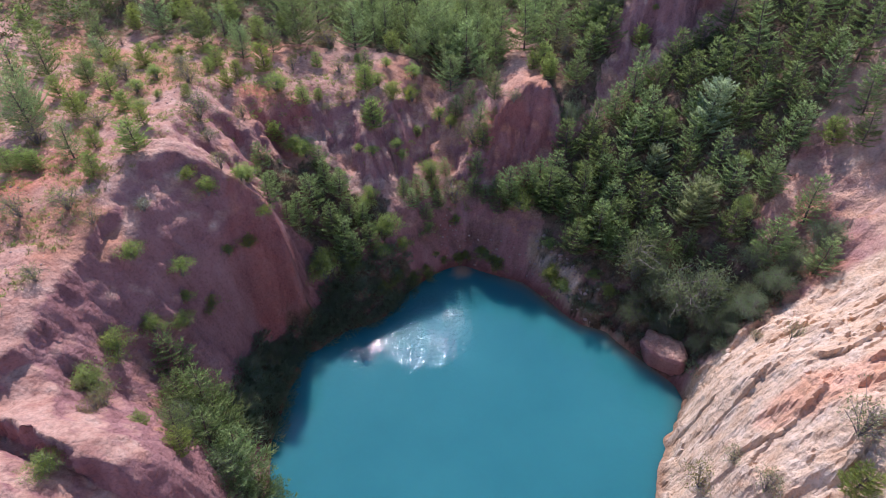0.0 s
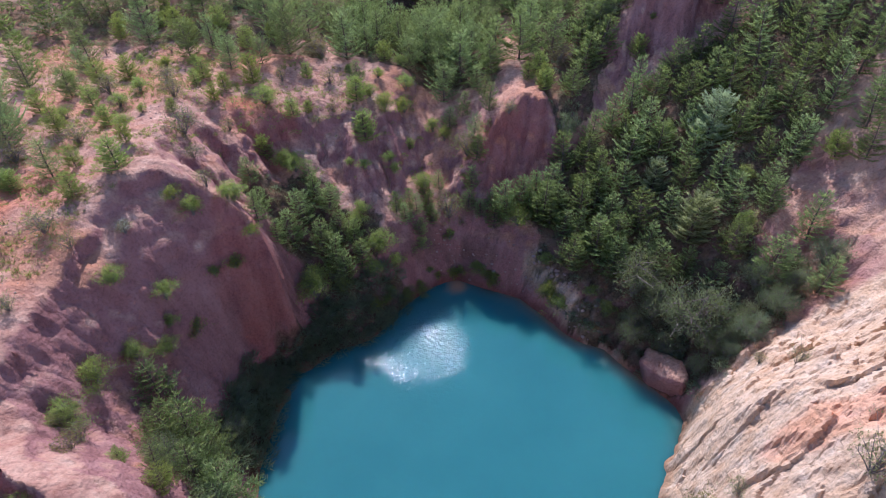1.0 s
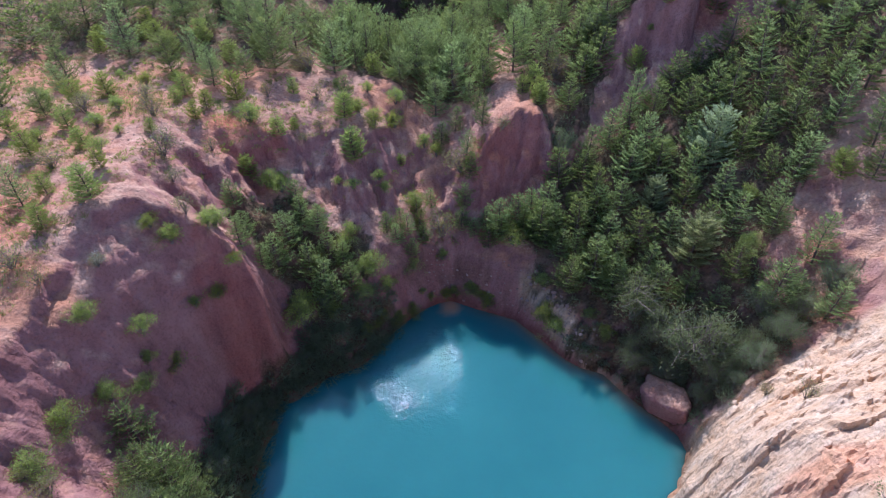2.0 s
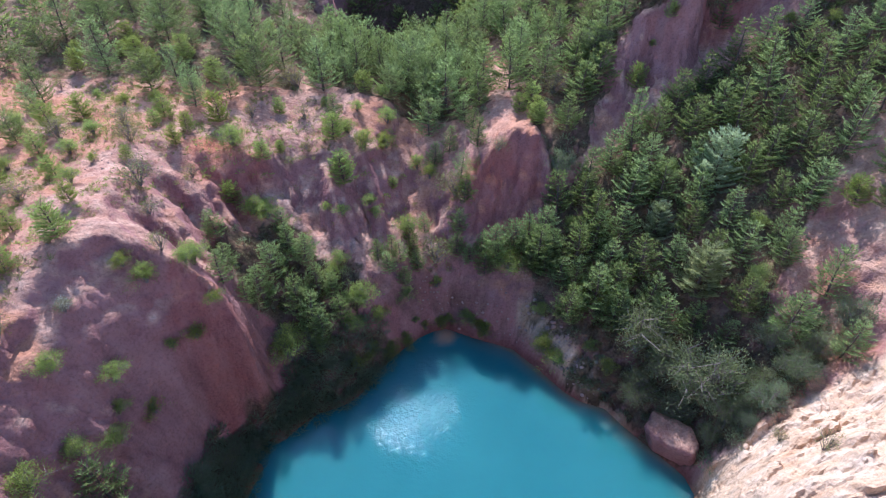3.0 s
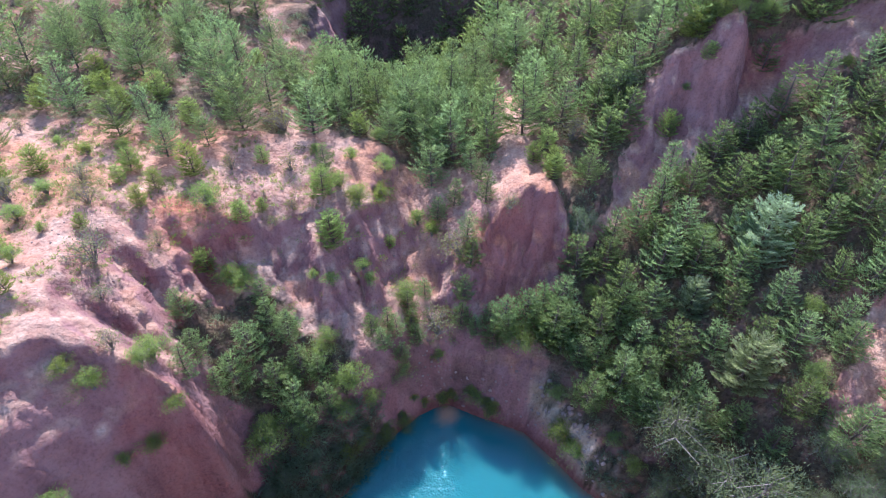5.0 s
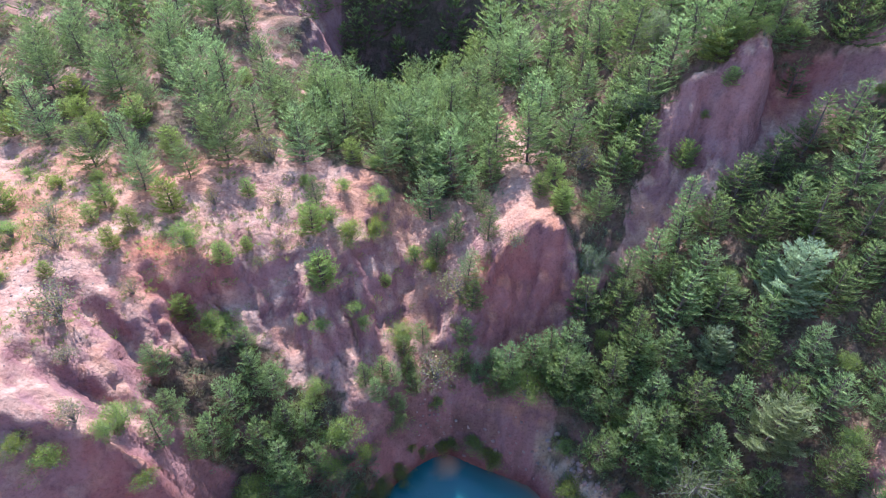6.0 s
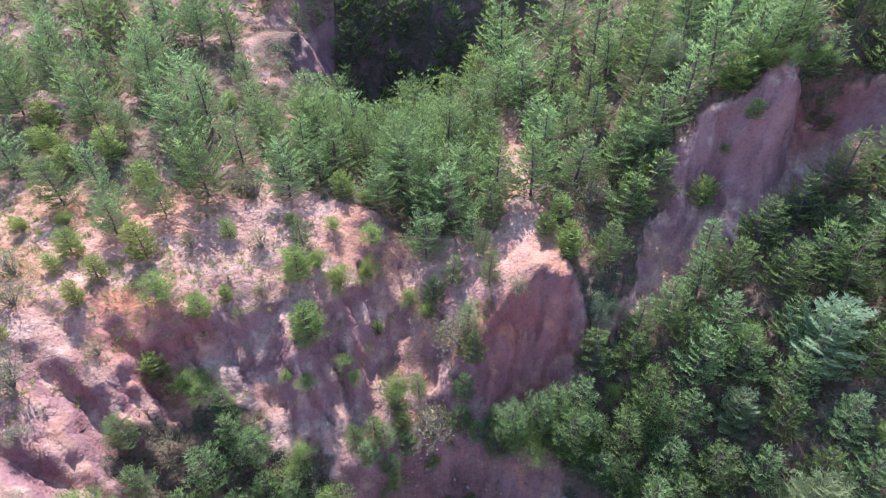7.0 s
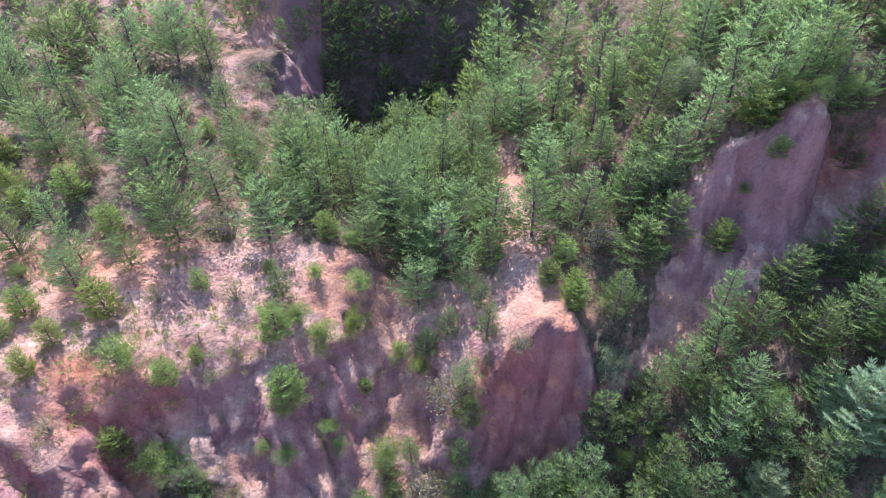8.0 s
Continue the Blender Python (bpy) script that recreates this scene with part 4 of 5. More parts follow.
# each plant: x, y and its height
PLANTS = [
    ("west plateau", "plateau pine", [(-38.0, 85.0, 4.6), (-33.8, 85.3, 5.2), (-30.8, 87.3, 4.8), (-26.5, 84.8, 5.7), (-23.0, 85.9, 5.8), (-19.5, 84.8, 5.2), (-18.4, 91.8, 5.1), (-32.6, 74.8, 4.9), (-27.3, 74.3, 4.0), (-24.4, 73.8, 4.0), (-29.0, 71.5, 3.5), (-24.0, 67.9, 2.9), (-18.1, 71.2, 5.6), (-20.5, 77.9, 3.4), (-15.8, 61.9, 5.6), (-9.9, 62.6, 4.9), (-23.9, 61.9, 3.4), (-25.7, 60.0, 4.0), (-21.4, 59.4, 2.9), (-18.0, 59.1, 2.9)]),
    ("west plateau", "sapling", [(-29.0, 66.1, 2.4), (-24.0, 65.0, 2.7), (-20.2, 62.0, 2.3), (-5.7, 63.4, 2.1), (-22.8, 54.9, 2.0), (-22.8, 53.1, 1.5), (-18.1, 55.1, 2.9), (-20.2, 52.8, 1.6), (-20.5, 50.6, 1.7), (-16.2, 48.4, 2.1), (-13.7, 51.5, 1.7), (-12.6, 53.0, 1.2), (-13.4, 57.9, 1.7), (-8.0, 54.7, 2.6), (-7.0, 51.6, 3.0)]),
    ("north stand", "plateau pine", [(-13.0, 71.0, 4.0), (-10.0, 72.4, 4.5), (-8.5, 82.9, 4.8), (-5.7, 73.3, 5.1), (-6.9, 67.3, 4.7), (-4.3, 68.1, 4.4), (-0.5, 82.8, 6.9), (1.1, 101.0, 8.3), (0.3, 71.8, 5.0), (-1.4, 66.3, 5.6), (1.3, 65.1, 5.1), (-3.0, 63.0, 3.7), (0.0, 62.8, 4.2), (10.4, 79.7, 5.0), (5.4, 74.4, 5.2), (7.5, 76.2, 5.3), (5.8, 66.5, 3.8), (4.0, 65.3, 4.6), (-8.1, 57.5, 2.3), (0.9, 59.0, 4.1)]),
    ("north stand", "tall pine", [(5.4, 98.6, 9.9), (8.9, 86.5, 8.1)]),
    ("east ridge", "pine", [(14.6, 83.8, 6.1), (16.4, 77.2, 6.0), (18.7, 77.4, 5.0), (20.7, 77.8, 4.6), (15.0, 71.8, 3.9), (13.1, 73.4, 3.2), (12.8, 68.9, 3.4), (14.8, 68.2, 3.3), (16.1, 64.8, 3.9), (17.6, 66.0, 3.5), (9.2, 62.5, 5.1), (12.7, 63.2, 4.4), (15.5, 63.1, 4.3), (17.1, 60.2, 4.5), (15.6, 59.3, 3.8), (22.8, 63.3, 3.7), (14.0, 56.4, 3.4)]),
    ("east ridge", "tall pine", [(23.8, 69.7, 4.6), (24.7, 64.0, 4.0), (26.2, 62.6, 3.6), (28.5, 63.5, 3.6), (22.1, 72.3, 5.3), (28.5, 61.7, 2.9)]),
    ("east ridge", "broadleaf", [(20.4, 69.6, 3.6), (17.9, 63.5, 3.4)]),
    ("east ridge", "sapling", [(11.1, 60.0, 2.0), (20.7, 58.7, 2.4), (11.0, 56.9, 2.3), (23.2, 60.8, 1.5)]),
    ("west wall", "shrub", [(-6.8, 55.9, 1.5), (-3.3, 59.3, 1.8), (-5.2, 54.7, 2.0), (-8.4, 49.0, 0.9), (-7.0, 48.4, 1.1), (-13.4, 47.7, 1.8), (-14.5, 48.0, 1.9), (-0.4, 55.6, 1.5), (-7.2, 45.2, 1.4), (-4.0, 62.8, 1.3), (-1.5, 50.0, 1.7), (-4.1, 49.7, 1.1), (-4.7, 50.4, 1.2), (-3.4, 57.1, 1.8), (0.8, 54.7, 1.7)]),
    ("west wall", "dry shrub", [(-18.7, 47.9, 1.3), (-15.6, 56.5, 1.4), (1.2, 47.9, 2.8), (3.2, 52.3, 2.5), (7.3, 53.9, 1.3), (-12.5, 62.7, 2.4), (10.3, 73.1, 2.6), (13.3, 60.9, 2.4), (-11.5, 52.0, 0.9), (-10.3, 53.3, 0.9)]),
    ("centre", "pine", [(-0.5, 46.8, 2.0), (-0.9, 47.8, 2.1), (-1.2, 48.9, 2.2), (-1.8, 45.5, 1.9), (-2.0, 46.7, 2.2), (-2.9, 45.6, 2.2), (-2.7, 47.0, 2.2), (-3.9, 46.2, 2.2), (3.2, 48.2, 2.3), (3.5, 49.6, 2.5), (4.0, 51, 2.3), (4.5, 47.6, 1.9), (5.8, 46.7, 2.5), (5.5, 48.2, 2.3), (7.1, 47.2, 2.5), (0.2, 50.2, 2.0), (1.3, 56.0, 2.3)]),
    ("centre", "pine", [(11.1, 45.6, 2.8), (9.8, 48.6, 3.2), (13.6, 43.9, 3.3), (15.5, 46.8, 4.2), (14.6, 42.9, 3.6), (16.3, 40.6, 4.2), (12.2, 44.6, 2.8), (11.8, 46.8, 3.3), (10, 46.6, 2.6), (9, 47.6, 2.6)]),
    ("centre", "shrub", [(8.1, 46.3, 2.2), (1.3, 46.6, 1.3), (-6.1, 41.3, 1.6), (-1.6, 45.0, 1.5), (2.5, 45.4, 1.0), (4.1, 45.1, 0.9), (5.2, 44.3, 1.1), (5.8, 43.8, 1.1), (-4.9, 40.5, 1.0), (-2.9, 41.8, 1.1), (-1.8, 43.4, 0.7), (0.1, 44.7, 0.9), (-0.8, 44.5, 0.8)]),
    ("pocket", "pine", [(-16.3, 43.9, 2.2), (-12.0, 47.0, 2.5), (-10.0, 45.1, 3.1), (-12.2, 43.5, 3.6), (-13.0, 41.4, 3.7), (-14.8, 39.2, 2.6), (-13.9, 40.1, 2.2), (-9.3, 40.6, 3.9), (-7.0, 41.4, 3.3), (-10.6, 41.6, 3.7), (-8.2, 40.0, 3.6), (-11.4, 45.6, 2.8), (-8.8, 43.0, 3.3), (-15.3, 41.5, 2.3), (-7.7, 42.8, 2.3)]),
    ("pocket", "shrub", [(-5.5, 43.0, 2.6), (-7.6, 44.3, 1.6), (-11.1, 38.7, 3.0), (-4.0, 42.6, 1.5)]),
    ("pocket", "shrub", [(-11.2, 39.4, 2.4), (-5.8, 39.7, 1.5), (-4.4, 41.2, 1.2), (-16.3, 39.1, 1.9)]),
    ("bluff", "shrub", [(-19.6, 36.5, 1.2), (-18.4, 36.3, 1.7), (-14.4, 36.4, 1.1), (-19.5, 30.8, 1.6), (-21.6, 29.4, 1.5), (-17.2, 34.1, 1.0), (-15.9, 35.1, 1.4), (-19.2, 29.7, 1.0), (-18.2, 30.9, 1.3), (-19.2, 28.0, 1.5), (-20.4, 26.5, 1.6), (-21.5, 24.0, 2.0), (-16.2, 37.9, 1.3), (-21.2, 20.7, 2.0), (-19.8, 14.3, 1.4)]),
    ("bluff", "pale shrub", [(-21.5, 32.6, 0.8)]),
    ("bluff", "dry shrub", [(-21.4, 32.4, 1.0), (-17.6, 38.1, 1.4)]),
    ("west knoll", "pine", [(-19.2, 25.4, 3.6), (-17.0, 23.1, 5.4), (-13.7, 20.2, 5.8), (-15.5, 20.0, 4.0), (-12.4, 18.8, 4.1)]),
    ("west knoll", "broadleaf", [(-17.1, 20.4, 2.8), (-15.8, 21.6, 3.0), (-14.2, 18.6, 2.6)]),
    ("west knoll", "plateau pine", [(-17.9, 22.4, 4.4), (-16.2, 22.6, 4.6), (-15.0, 21.2, 4.6), (-13.9, 18.9, 4.2), (-13.0, 17.6, 3.8), (-16.4, 19.0, 3.0)]),
    ("west knoll", "dry shrub", [(-21.4, 20.1, 1.2), (-19.7, 18.4, 1.3), (-20.3, 19.7, 1.4)]),
    ("west knoll", "sapling", [(-17.9, 18.7, 1.3), (-15.4, 17.6, 1.9)]),
    ("west rim", "sapling", [(-22.8, 36.7, 2.6)]),
    ("west rim", "sapling", [(-25.2, 34.2, 1.9), (-27.0, 38.3, 1.7), (-30.2, 35.7, 1.5), (-32.0, 35.3, 1.9), (-30.8, 36.0, 1.7), (-30.9, 43.4, 2.2), (-27.3, 44.8, 1.8), (-34.1, 46.7, 2.1), (-30.2, 48.0, 1.9)]),
    ("west rim", "plateau pine", [(-28.5, 37.6, 3.0), (-33.3, 41.1, 4.6), (-38.1, 48.1, 4.2), (-33.0, 49.9, 2.9), (-37.9, 52.0, 3.5)]),
    ("west rim", "dry shrub", [(-28.8, 30.6, 1.9), (-24.9, 24.9, 1.3), (-25.7, 31.1, 1.8), (-28.4, 41.8, 1.7), (-25.3, 52.6, 1.8), (-21.2, 44.6, 2.3), (-23.7, 49.9, 1.9), (-32.2, 39.4, 1.9), (-23.7, 30.0, 1.4), (-29.5, 50.1, 1.9)]),
    ("east slope", "white pine", [(20.3, 45.8, 3.6), (22.2, 40.1, 4.7), (24.8, 47.8, 5.5)]),
    ("east slope", "tall pine", [(30.1, 52.9, 5.9), (32.8, 51.3, 4.9), (27.2, 50.9, 5.1), (33.3, 45.9, 4.6), (34.4, 50.0, 4.4), (30.9, 57.4, 4.4), (33.6, 56.8, 3.9), (28.6, 57.3, 4.9), (35.2, 53.4, 4.1), (24.9, 43.5, 4.1), (29.4, 49.8, 4.6), (31.7, 48.9, 4.1)]),
    ("east slope", "pine", [(14.8, 41.9, 4.7), (16.8, 40.4, 3.7), (18.8, 40.7, 3.6), (24.4, 37.5, 3.6), (21.4, 38.1, 3.4), (26.9, 35.2, 4.2), (23.3, 36.1, 2.9), (29.8, 36.8, 4.1), (29.3, 32.5, 3.2), (25.0, 40.8, 3.6), (30.2, 43.5, 3.9), (23.5, 55.1, 3.6), (20.3, 55.0, 3.7), (21.5, 53.4, 3.6), (23.9, 52.2, 4.0), (19.4, 52.9, 4.2), (17.4, 52.3, 3.7)]),
    ("east slope", "pine", [(20.2, 50.2, 4.1), (15.5, 52.0, 3.3), (18.2, 48.6, 4.5), (14.9, 50.4, 3.3), (20.8, 48.0, 4.0), (15.6, 48.0, 4.3), (11.2, 48.5, 3.8), (13.8, 45.9, 4.7), (10.7, 46.5, 4.4), (6.8, 47.5, 3.7), (17.6, 46.2, 3.7), (18.8, 43.2, 4.1), (21.0, 42.8, 3.5), (22.6, 44.8, 3.4), (26.7, 46.6, 4.1), (8.4, 48.0, 3.5), (28.5, 44.1, 3.2)]),
    ("east slope", "sapling", [(33.1, 42.2, 2.3)]),
    ("east slope", "broadleaf", [(13.2, 53.5, 2.7), (17.7, 38.1, 5.0), (25.9, 34.7, 2.6), (30.6, 34.7, 2.9), (21.7, 33.9, 5.9), (19.9, 33.5, 2.7), (17.3, 35.2, 3.4), (24.5, 32.2, 2.6), (26.4, 32.8, 2.4), (23.4, 31.6, 2.0), (19.1, 36.0, 3.6)]),
    ("bank", "shrub", [(10.9, 40.6, 2.3), (11.6, 39.5, 1.8), (14.4, 39.4, 1.2), (-1.5, 43.1, 1.4), (4.3, 44.8, 1.6), (-3.0, 41.9, 1.6), (1.6, 45.2, 1.4), (5.8, 43.9, 1.4), (-6.0, 42.8, 1.3), (-8.6, 39.6, 1.6)]),
    ("rock", "dry shrub", [(24.0, 25.4, 1.4), (23.6, 27.8, 0.9), (16.6, 17.9, 2.0), (18.0, 15.2, 1.6), (17.9, 17.9, 1.2), (21.1, 15.6, 2.2)]),
    ("centre", "plateau pine", [(5.4, 55.3, 2.7), (3.8, 52.8, 2.8), (5.0, 57.8, 2.2), (2.8, 56.6, 2.6), (4.4, 59.4, 2.6)]),
    ("centre", "sapling", [(11.1, 56.3, 2.1), (9.6, 58.2, 1.8)]),
    ("cliff top", "sapling", [(22.9, 62.9, 2.6), (23.6, 63.4, 2.0), (22.2, 64, 1.6), (24.2, 62.4, 1.4)]),
    ("cliff top", "shrub", [(22.3, 60.8, 0.8), (25.2, 62, 1.4), (28.5, 63.8, 1.6)]),
    ("cliff top", "pine", [(18.5, 63.6, 4.6), (20.2, 64.6, 4.6), (17.2, 62.6, 4.2), (21.8, 65.4, 5.0), (23.6, 64.2, 4.4), (25.6, 63.6, 4.2)]),
    ("west shore", "broadleaf", [(-11, 36.6, 1.5), (-10, 37.4, 1.6), (-8, 38.6, 1.3), (-6.6, 39.6, 1.2), (-13.4, 32.8, 1.4), (-14.8, 30.6, 1.8), (-15.4, 28, 1.6), (-15.6, 25.6, 2.0), (-11.4, 39.4, 2.0), (-9, 40, 2), (-14.6, 32, 1.6), (-15.8, 28.8, 1.8)]),
    ("rock", "sapling", [(20.3, 13.4, 2.1)]),
    ("east rise", "tall pine", [(35.6, 47.2, 4.6), (36.2, 44.4, 4.4), (34.9, 42.8, 4.0), (37.2, 50.2, 4.8), (36.8, 53.4, 4.6), (34.4, 40.6, 3.4), (38.4, 46.6, 4.6), (37.8, 43, 4.2)]),
    ("gully", "broadleaf", [(22.5, 31.4, 3.0), (21.4, 30.8, 2.2), (24.6, 31, 2.6), (26.5, 32, 2.6), (23.2, 30.1, 1.6), (20.6, 34.4, 3.2), (28, 33.4, 2.4)]),
]
used = set()
spot_rng = np.random.RandomState(99)


def put(kind, x, y, height, group):
    """Sets a plant of that kind and height on the ground."""
    forms = KINDS[kind]
    ob = forms[spot_rng.randint(len(forms))]
    k = height / TALL[ob.name] * 1.15
    z = float(land(np.array([x]), np.array([y]))[0])
    wide = k * spot_rng.uniform(0.98, 1.2)
    m = Matrix.LocRotScale((x, y, z - 0.05), Euler((spot_rng.normal() * 0.05, spot_rng.normal() * 0.05, spot_rng.uniform(0, 6.28))), None)
    if ob.name in used:
        ob = copy_thing(ob, m)
    else:
        used.add(ob.name)
        ob.matrix_basis = m
    ob.scale = (wide, wide, k)
    tagged(ob, group=group)
    return ob


def scatter(poly, gap, seed, taken=()):
    """Uneven spots in an outline, none nearer to another, or to those taken, than gap."""
    rng = np.random.RandomState(seed)
    lo, hi = np.min(poly, axis=0), np.max(poly, axis=0)
    n = int((hi[0] - lo[0]) * (hi[1] - lo[1]) / gap ** 2 * 6)
    cand = rng.uniform(lo, hi, (n, 2))
    cand = cand[inside(poly, cand[:, 0], cand[:, 1])]
    cells, free = {}, []
    for g in taken:
        cells.setdefault((int(g[0] // gap), int(g[1] // gap)), []).append(g)
    for c in cand:
        i, j = int(c[0] // gap), int(c[1] // gap)
        near = [g for a in (-1, 0, 1) for b in (-1, 0, 1) for g in cells.get((i + a, j + b), ())]
        if all((c[0] - g[0]) ** 2 + (c[1] - g[1]) ** 2 > gap * gap for g in near):
            cells.setdefault((i, j), []).append(c)
            free.append(c)
    return free


def mixed(rng, choices):
    r, s = rng.uniform(), 0
    for kind, share, lo, hi in choices:
        s += share
        if r < s:
            break
    return kind, rng.uniform(lo, hi)


taken = []
for where, kind, spots in PLANTS:
    for x, y, h in spots:
        if y < 88:
            put(kind, x, y, h, kind + "s of the " + where)
            taken.append((x, y))
# smaller growth between them
rng = np.random.RandomState(5)
for poly, gap, seed, where, choices in (
    (EAST_WOOD, 1.75, 1, "east slope", (("pine", 0.8, 2.8, 4.2), ("shrub", 0.2, 1.2, 2.0))),
    (RIDGE_WOOD, 2.4, 2, "east ridge", (("pine", 0.8, 3.4, 5.2), ("tall pine", 0.2, 4.5, 6))),
    (NORTH_STAND, 2.1, 3, "north stand", (("plateau pine", 0.6, 3.4, 5.2), ("pine", 0.4, 3.4, 5.2))),
    (WEST_STAND, 2.8, 4, "west plateau", (("plateau pine", 0.7, 3.2, 5.4), ("sapling", 0.3, 1.5, 2.6))),
    (OPEN_SLOPES, 2.4, 6, "west rim", (("shrub", 0.38, 0.8, 2.1), ("sapling", 0.26, 1.2, 2.5), ("plateau pine", 0.12, 2.0, 3.4), ("dry shrub", 0.24, 0.7, 1.6))),
    (POCKET, 2.1, 5, "pocket", (("pine", 0.5, 1.6, 2.4), ("shrub", 0.5, 1.0, 1.8))),
):
    for x, y in scatter(poly, gap, seed, taken):
        if y > 80 or abs(x) > 40:
            continue
        kind, h = mixed(rng, choices)
        put(kind, x, y, h, kind + "s of the " + where)
        taken.append((x, y))


# ---- far woods, weeds and stones: too many to count ----
def joined(name, form_list, spots, rng, mat, label, category, sink=0.1):
    """One mesh of many turned and sized copies of a few forms."""
    vs, fs, ts, base = [], [], [], 0
    arrays = []
    for form in form_list:
        faces = np.array([f for f in form.f if len(f) == 3] + [g for f in form.f if len(f) == 4 for g in ((f[0], f[1], f[2]), (f[0], f[2], f[3]))])
        arrays.append((np.array(form.v), faces, np.array(form.t if len(form.t) == len(form.v) else [0.5] * len(form.v))))
    zs = land(np.array([p[0] for p in spots]), np.array([p[1] for p in spots])) - sink
    for (x, y, k), z in zip(spots, zs):
        v, f, tip = arrays[rng.randint(len(arrays))]
        a, w = rng.uniform(0, 6.28), k * rng.uniform(0.9, 1.15)
        c, s = math.cos(a) * w, math.sin(a) * w
        vs.append(np.column_stack([v[:, 0] * c - v[:, 1] * s + x, v[:, 0] * s + v[:, 1] * c + y, v[:, 2] * k + z]))
        fs.append(f + base)
        ts.append(tip)
        base += len(v)
    co, faces = np.concatenate(vs), np.concatenate(fs)
    me = bpy.data.meshes.new(name)
    me.vertices.add(len(co))
    me.vertices.foreach_set("co", co.ravel())
    me.loops.add(faces.size)
    me.loops.foreach_set("vertex_index", faces.ravel())
    me.polygons.add(len(faces))
    me.polygons.foreach_set("loop_start", np.arange(0, faces.size, 3))
    me.attributes.new("tip", "FLOAT", "POINT").data.foreach_set("value", np.concatenate(ts).astype(np.float32))
    me.update()
    me.materials.append(mat)
    ob = new(name, me)
    return tagged(ob, label, category, kind="stuff")


FAR = [(-40, 80), (40, 80), (40, 58), (56, 55), (58, 112), (-58, 112), (-54, 52), (-40, 52)]
far_rng = np.random.RandomState(17)
far_pines = [grow_pine(s, 5.0, sp, 0.8, 0.8, 0.35, 0.3, 0.42, 0.08, 0.3, 2) for s, sp in ((71, 1.9), (72, 1.6), (73, 2.1))]
far_spots = [(x, y, far_rng.uniform(0.75, 1.3)) for x, y in scatter(FAR, 3.6, 31, taken) if not ((-19 < x < -10) and y < 92)]
RAVINE = [(-15, 86), (-8, 84), (6, 86), (14, 90), (14, 106), (-15, 106)]
far_spots += [(x, y, far_rng.uniform(0.7, 1.2)) for x, y in scatter(RAVINE, 2.3, 33, [p[:2] for p in far_spots]) if x > -9 or y > 94]
joined("far_wood", [c for w, c in far_pines], far_spots, far_rng, PINE, "dense dark pine wood beyond the pit", "wood")


def clump(seed, n, size, spread):
    """A low cushion of blades and small leaves."""
    rng, form = np.random.RandomState(seed), Form()
    for _ in range(n):
        a, q = rng.uniform(0, 6.28), rng.uniform(0, 1) ** 0.6
        p = np.array([math.cos(a) * q * spread, math.sin(a) * q * spread, (1 - q * q) * spread * 0.7 * rng.uniform(0.3, 1)])
        form.blade(p, np.array([math.cos(a) * q, math.sin(a) * q, 0.8]) + rng.normal(size=3) * 0.45, size * rng.uniform(0.6, 1.4), 0.035, rng, rng.uniform(0.2, 1))
    return form


low = [clump(s, 110, 0.2, 0.55) for s in (81, 82, 83)]
for name, mat, label, gap, seed in (("undergrowth", DULL, "low green undergrowth between the pines", 1.25, 51), ("brown_brush", BRUSH, "low brown brush between the pines", 1.2, 52)):
    at = [(x, y, far_rng.uniform(0.6, 1.5)) for poly in (WEST_STAND, NORTH_STAND, EAST_WOOD, RIDGE_WOOD, POCKET) for x, y in scatter(poly, gap, seed) if y < 86 and abs(x) < 48]
    joined(name, low, at, far_rng, mat, label, "undergrowth", 0.05)


thick = [clump(s, 320, 0.3, 0.7) for s in (86, 87, 88)]
shore_at = [(x, y, far_rng.uniform(0.8, 1.8)) for x, y in scatter(WEST_SHORE, 0.55, 53)] + [(x, y, far_rng.uniform(0.6, 1.2)) for x, y in scatter(EAST_SHORE, 0.9, 54)]
joined("shore_thicket", thick, shore_at, far_rng, DULL, "dense dark green thicket along the water", "thicket", 0.1)


def weed(seed):
    rng, form = np.random.RandomState(seed), Form()
    for _ in range(4):
        c = np.append(rng.normal(size=2) * 0.16, 0.0)
        for _ in range(9):
            a, t = rng.uniform(0, 6.28), rng.uniform(0.1, 1.0)
            form.blade(c + np.array([math.cos(a), math.sin(a), 0]) * 0.03, np.array([math.cos(a) * t, math.sin(a) * t, 0.8]), rng.uniform(0.1, 0.26), 0.018, rng, rng.uniform(0.2, 1))
    return form


def stone(seed):
    rng, form = np.random.RandomState(seed), Form()
    bm = bmesh.new()
    bmesh.ops.create_icosphere(bm, subdivisions=1, radius=1)
    for v in bm.verts:
        v.co = v.co * rng.uniform(0.7, 1.2)
        v.co.z *= 0.7
    form.v, form.f = [np.array(v.co) for v in bm.verts], [tuple(v.index for v in f.verts) for f in bm.faces]
    bm.free()
    return form


OPEN_WEST = [(-46, 24), (-26, 20), (-24.5, 30), (-22.5, 38), (-20, 43), (-17, 50), (-8, 53.5), (-6, 60), (-22, 62), (-46, 64)]
wr = np.random.RandomState(23)
patchy = lambda pts, cut, sc=0.18: [p for p in pts if fbm(np.array(p[0] * sc), np.array(p[1] * sc), 2.0, 2) > cut]
tufts_at = [(x, y, wr.uniform(0.9, 2.3)) for x, y in patchy(scatter(OPEN_WEST, 0.55, 41), -0.12)]
joined("weeds", [weed(s) for s in (1, 2, 3)], tufts_at[:len(tufts_at) // 2], wr, FRESH, "sparse green weeds on bare clay", "weeds", 0.02)
low_tufts = [clump(s, 60, 0.2, 0.4) for s in (84, 85)]
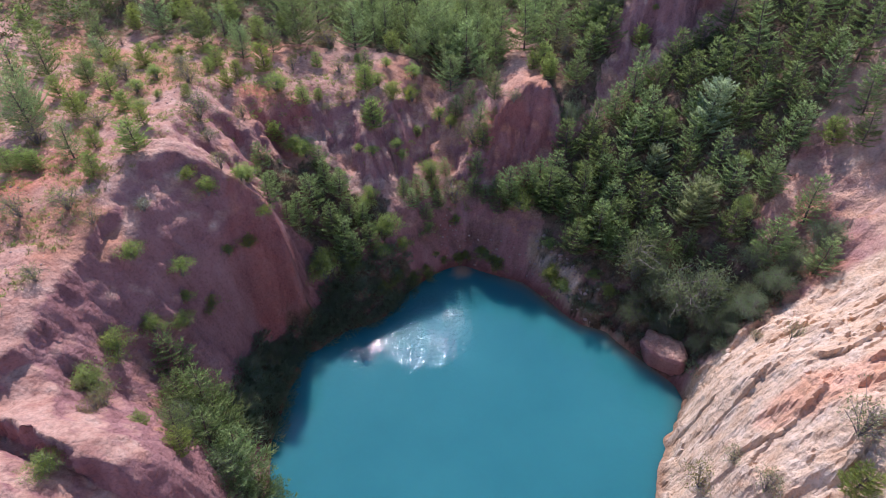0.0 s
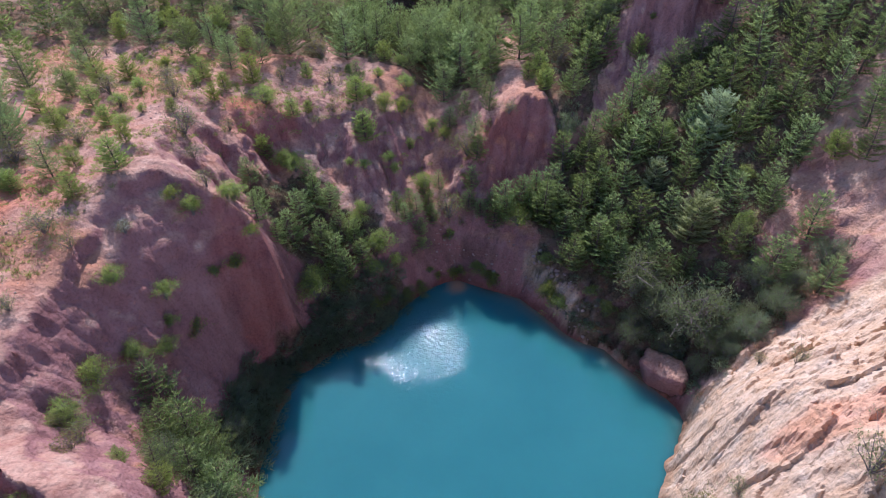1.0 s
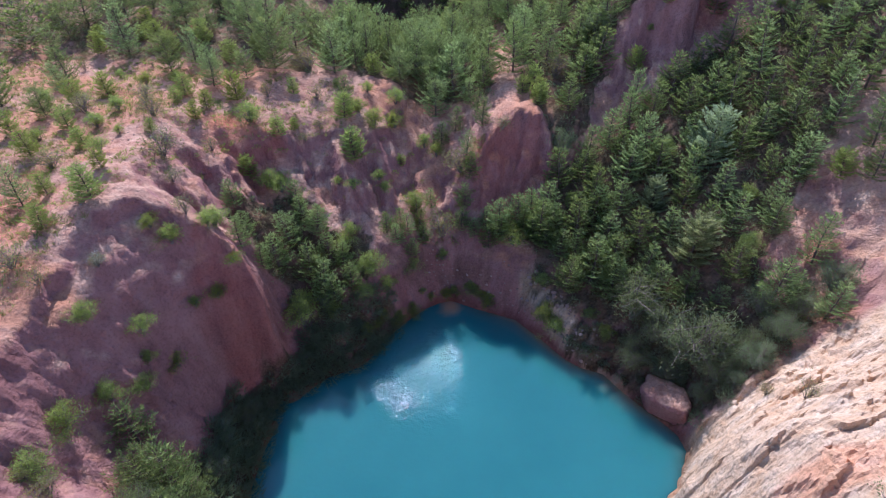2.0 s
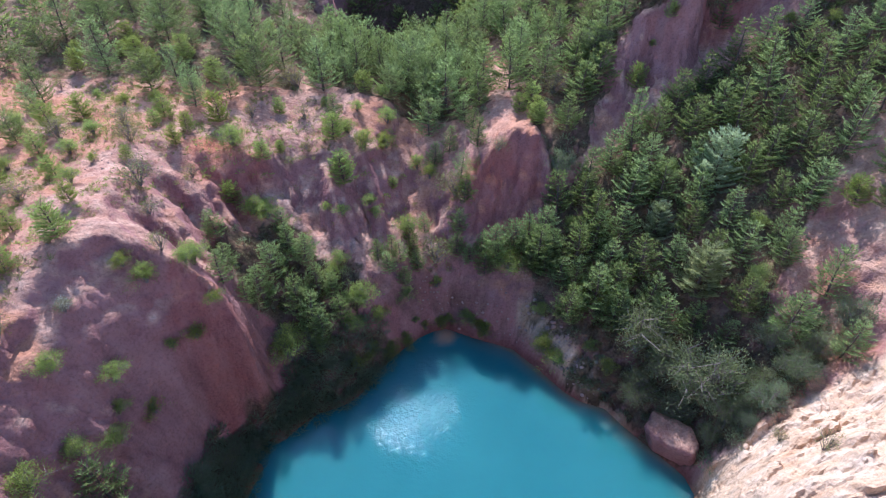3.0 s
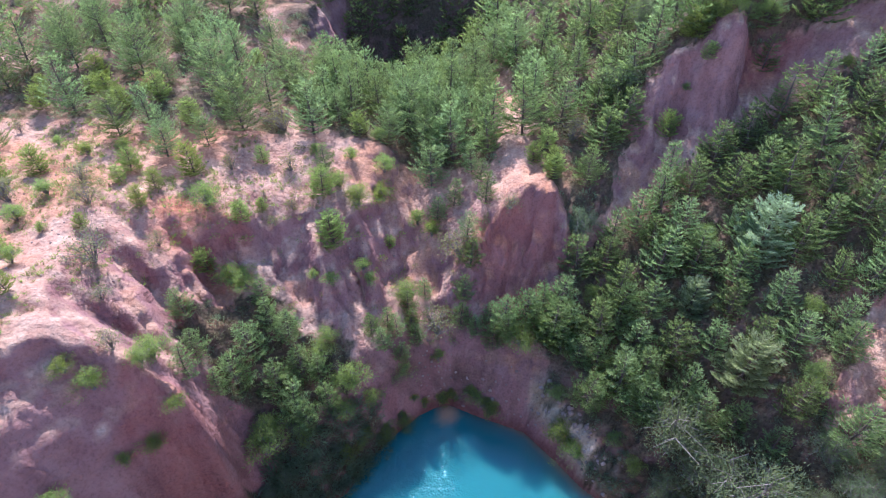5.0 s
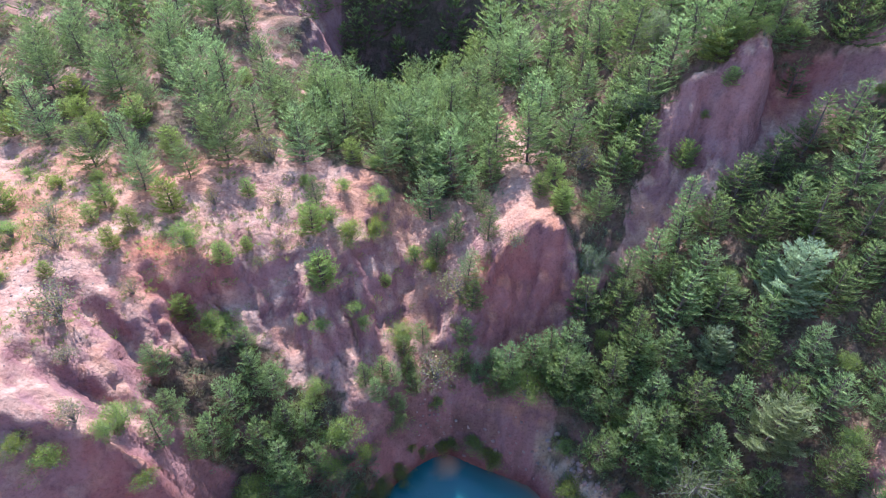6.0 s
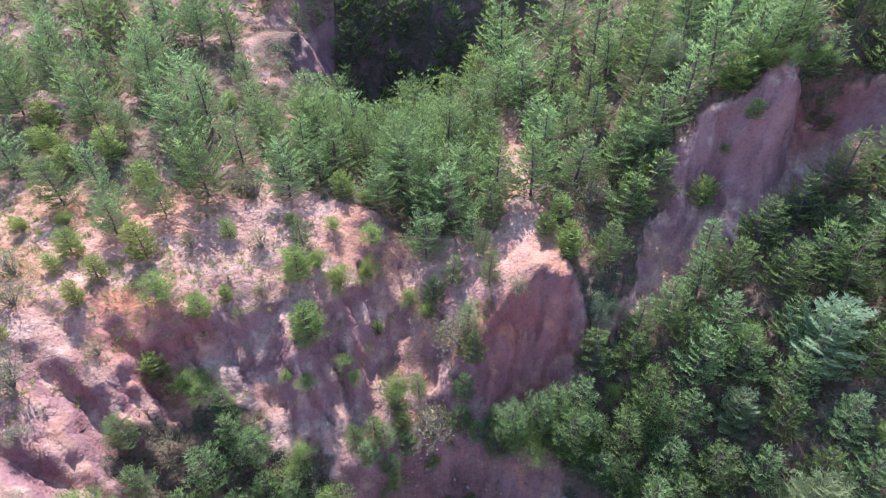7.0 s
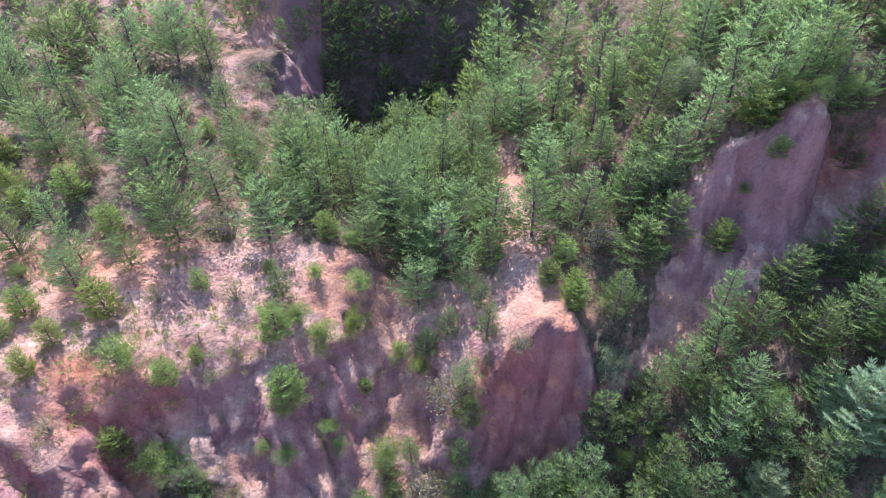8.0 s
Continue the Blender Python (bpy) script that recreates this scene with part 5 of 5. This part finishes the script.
mats_at = [(x, y, wr.uniform(0.4, 1.1)) for x, y in patchy(scatter(OPEN_WEST, 0.8, 47), -0.08)]
joined("grass_cushions", low_tufts, mats_at, wr, DRY, "cushions of yellowed grass and low herbs", "grass", 0.06)
WALL_HERBS = [(-18, 47), (-13, 47.6), (-9, 46.6), (-4, 47.6), (0.5, 47), (1.5, 50), (-0.6, 55), (-3, 58), (-8, 53), (-13, 51), (-18, 49.6)]
joined("green_herbs", low_tufts, [(x, y, wr.uniform(0.5, 1.3)) for x, y in patchy(scatter(WALL_HERBS, 0.9, 48), 0.0, 0.4)], wr, FRESH, "yellow-green herbs in the gullies of the wall", "herbs", 0.06)
joined("dry_grass", [weed(s) for s in (4, 5)], tufts_at[len(tufts_at) // 2:], wr, DRY, "tufts of dry yellow grass on clay", "grass", 0.02)
SPINE = [(0.6, 47.2), (2.6, 47.2), (4.6, 51), (6, 54.2), (4.6, 55), (2.6, 51.5)]
joined("yellow_grass", [clump(s, 90, 0.28, 0.35) for s in (91, 92)], [(x, y, wr.uniform(0.5, 1.2)) for x, y in scatter(SPINE, 0.5, 49)], wr, DRY, "dry yellow grass along a narrow clay spine", "grass", 0.06)
SCREE = [(-13, 53.5), (-9, 54), (-6, 52), (-2, 48), (0.5, 46), (-1, 52), (-4, 56), (-11, 57)]
stones_at = [(x, y, wr.uniform(0.03, 0.12)) for x, y in scatter(SCREE, 0.6, 43)]
BANK = [(0, 45.2), (6, 44), (10, 41.5), (13, 37.5), (15.5, 36), (15, 38), (11, 43), (6, 46), (1, 47)]
stones_at += [(x, y, wr.uniform(0.04, 0.19)) for x, y in scatter(BANK, 0.45, 44)]
stones_at += [(x, y, wr.uniform(0.03, 0.11)) for x, y in patchy(scatter(OPEN_WEST, 0.7, 45), -0.1, 0.3)]
RUBBLE = [(8.8, 43.9), (10, 44.2), (11.6, 42.4), (12.4, 40.8), (14.6, 37.6), (14.2, 36.4), (12.8, 37.4), (10.8, 40.6), (9.4, 42.4)]
stones_at += [(x, y, wr.uniform(0.05, 0.16)) for x, y in scatter([(-0.6, 45), (2.6, 45.4), (2.4, 47.6), (0.2, 47.4)], 0.34, 50)]
stones_at += [(x, y, wr.uniform(0.07, 0.3)) for x, y in scatter(RUBBLE, 0.36, 46)]
joined("loose_stones", [stone(s) for s in (1, 2, 3, 4)], stones_at, wr, STONE, "loose pale stones strewn on the clay", "stones", 0.0)


# the smooth boulder at the water's edge
def boulder():
    bm = bmesh.new()
    bmesh.ops.create_icosphere(bm, subdivisions=4, radius=1)
    for v in bm.verts:
        c = v.co
        n = float(fbm(np.array(c.x * 1.2), np.array(c.y * 1.2), c.z * 1.2, 4))
        flat = max(abs(c.x) / 0.85, abs(c.y) / 0.8, abs(c.z) / 0.85, abs(c.x + c.y * 0.8) / 1.1)
        v.co = c / (0.12 + 0.88 * flat) * (1 + 0.16 * n)
        v.co = Vector((v.co.x * 2.4, v.co.y * 1.5, v.co.z * 2.6))
    me = bpy.data.meshes.new("boulder")
    bm.to_mesh(me)
    bm.free()
    for p in me.polygons:
        p.use_smooth = True
    me.materials.append(CLAY)
    for name in ("rock", "litter", "wet", "iron"):
        me.attributes.new(name, "FLOAT", "POINT")
    return new("boulder", me)


b = tagged(boulder(), "smooth reddish boulder at the pond's edge", "boulder")
b.matrix_basis = pose(19.9, 31.9, 0.4, 14, -10, -42)
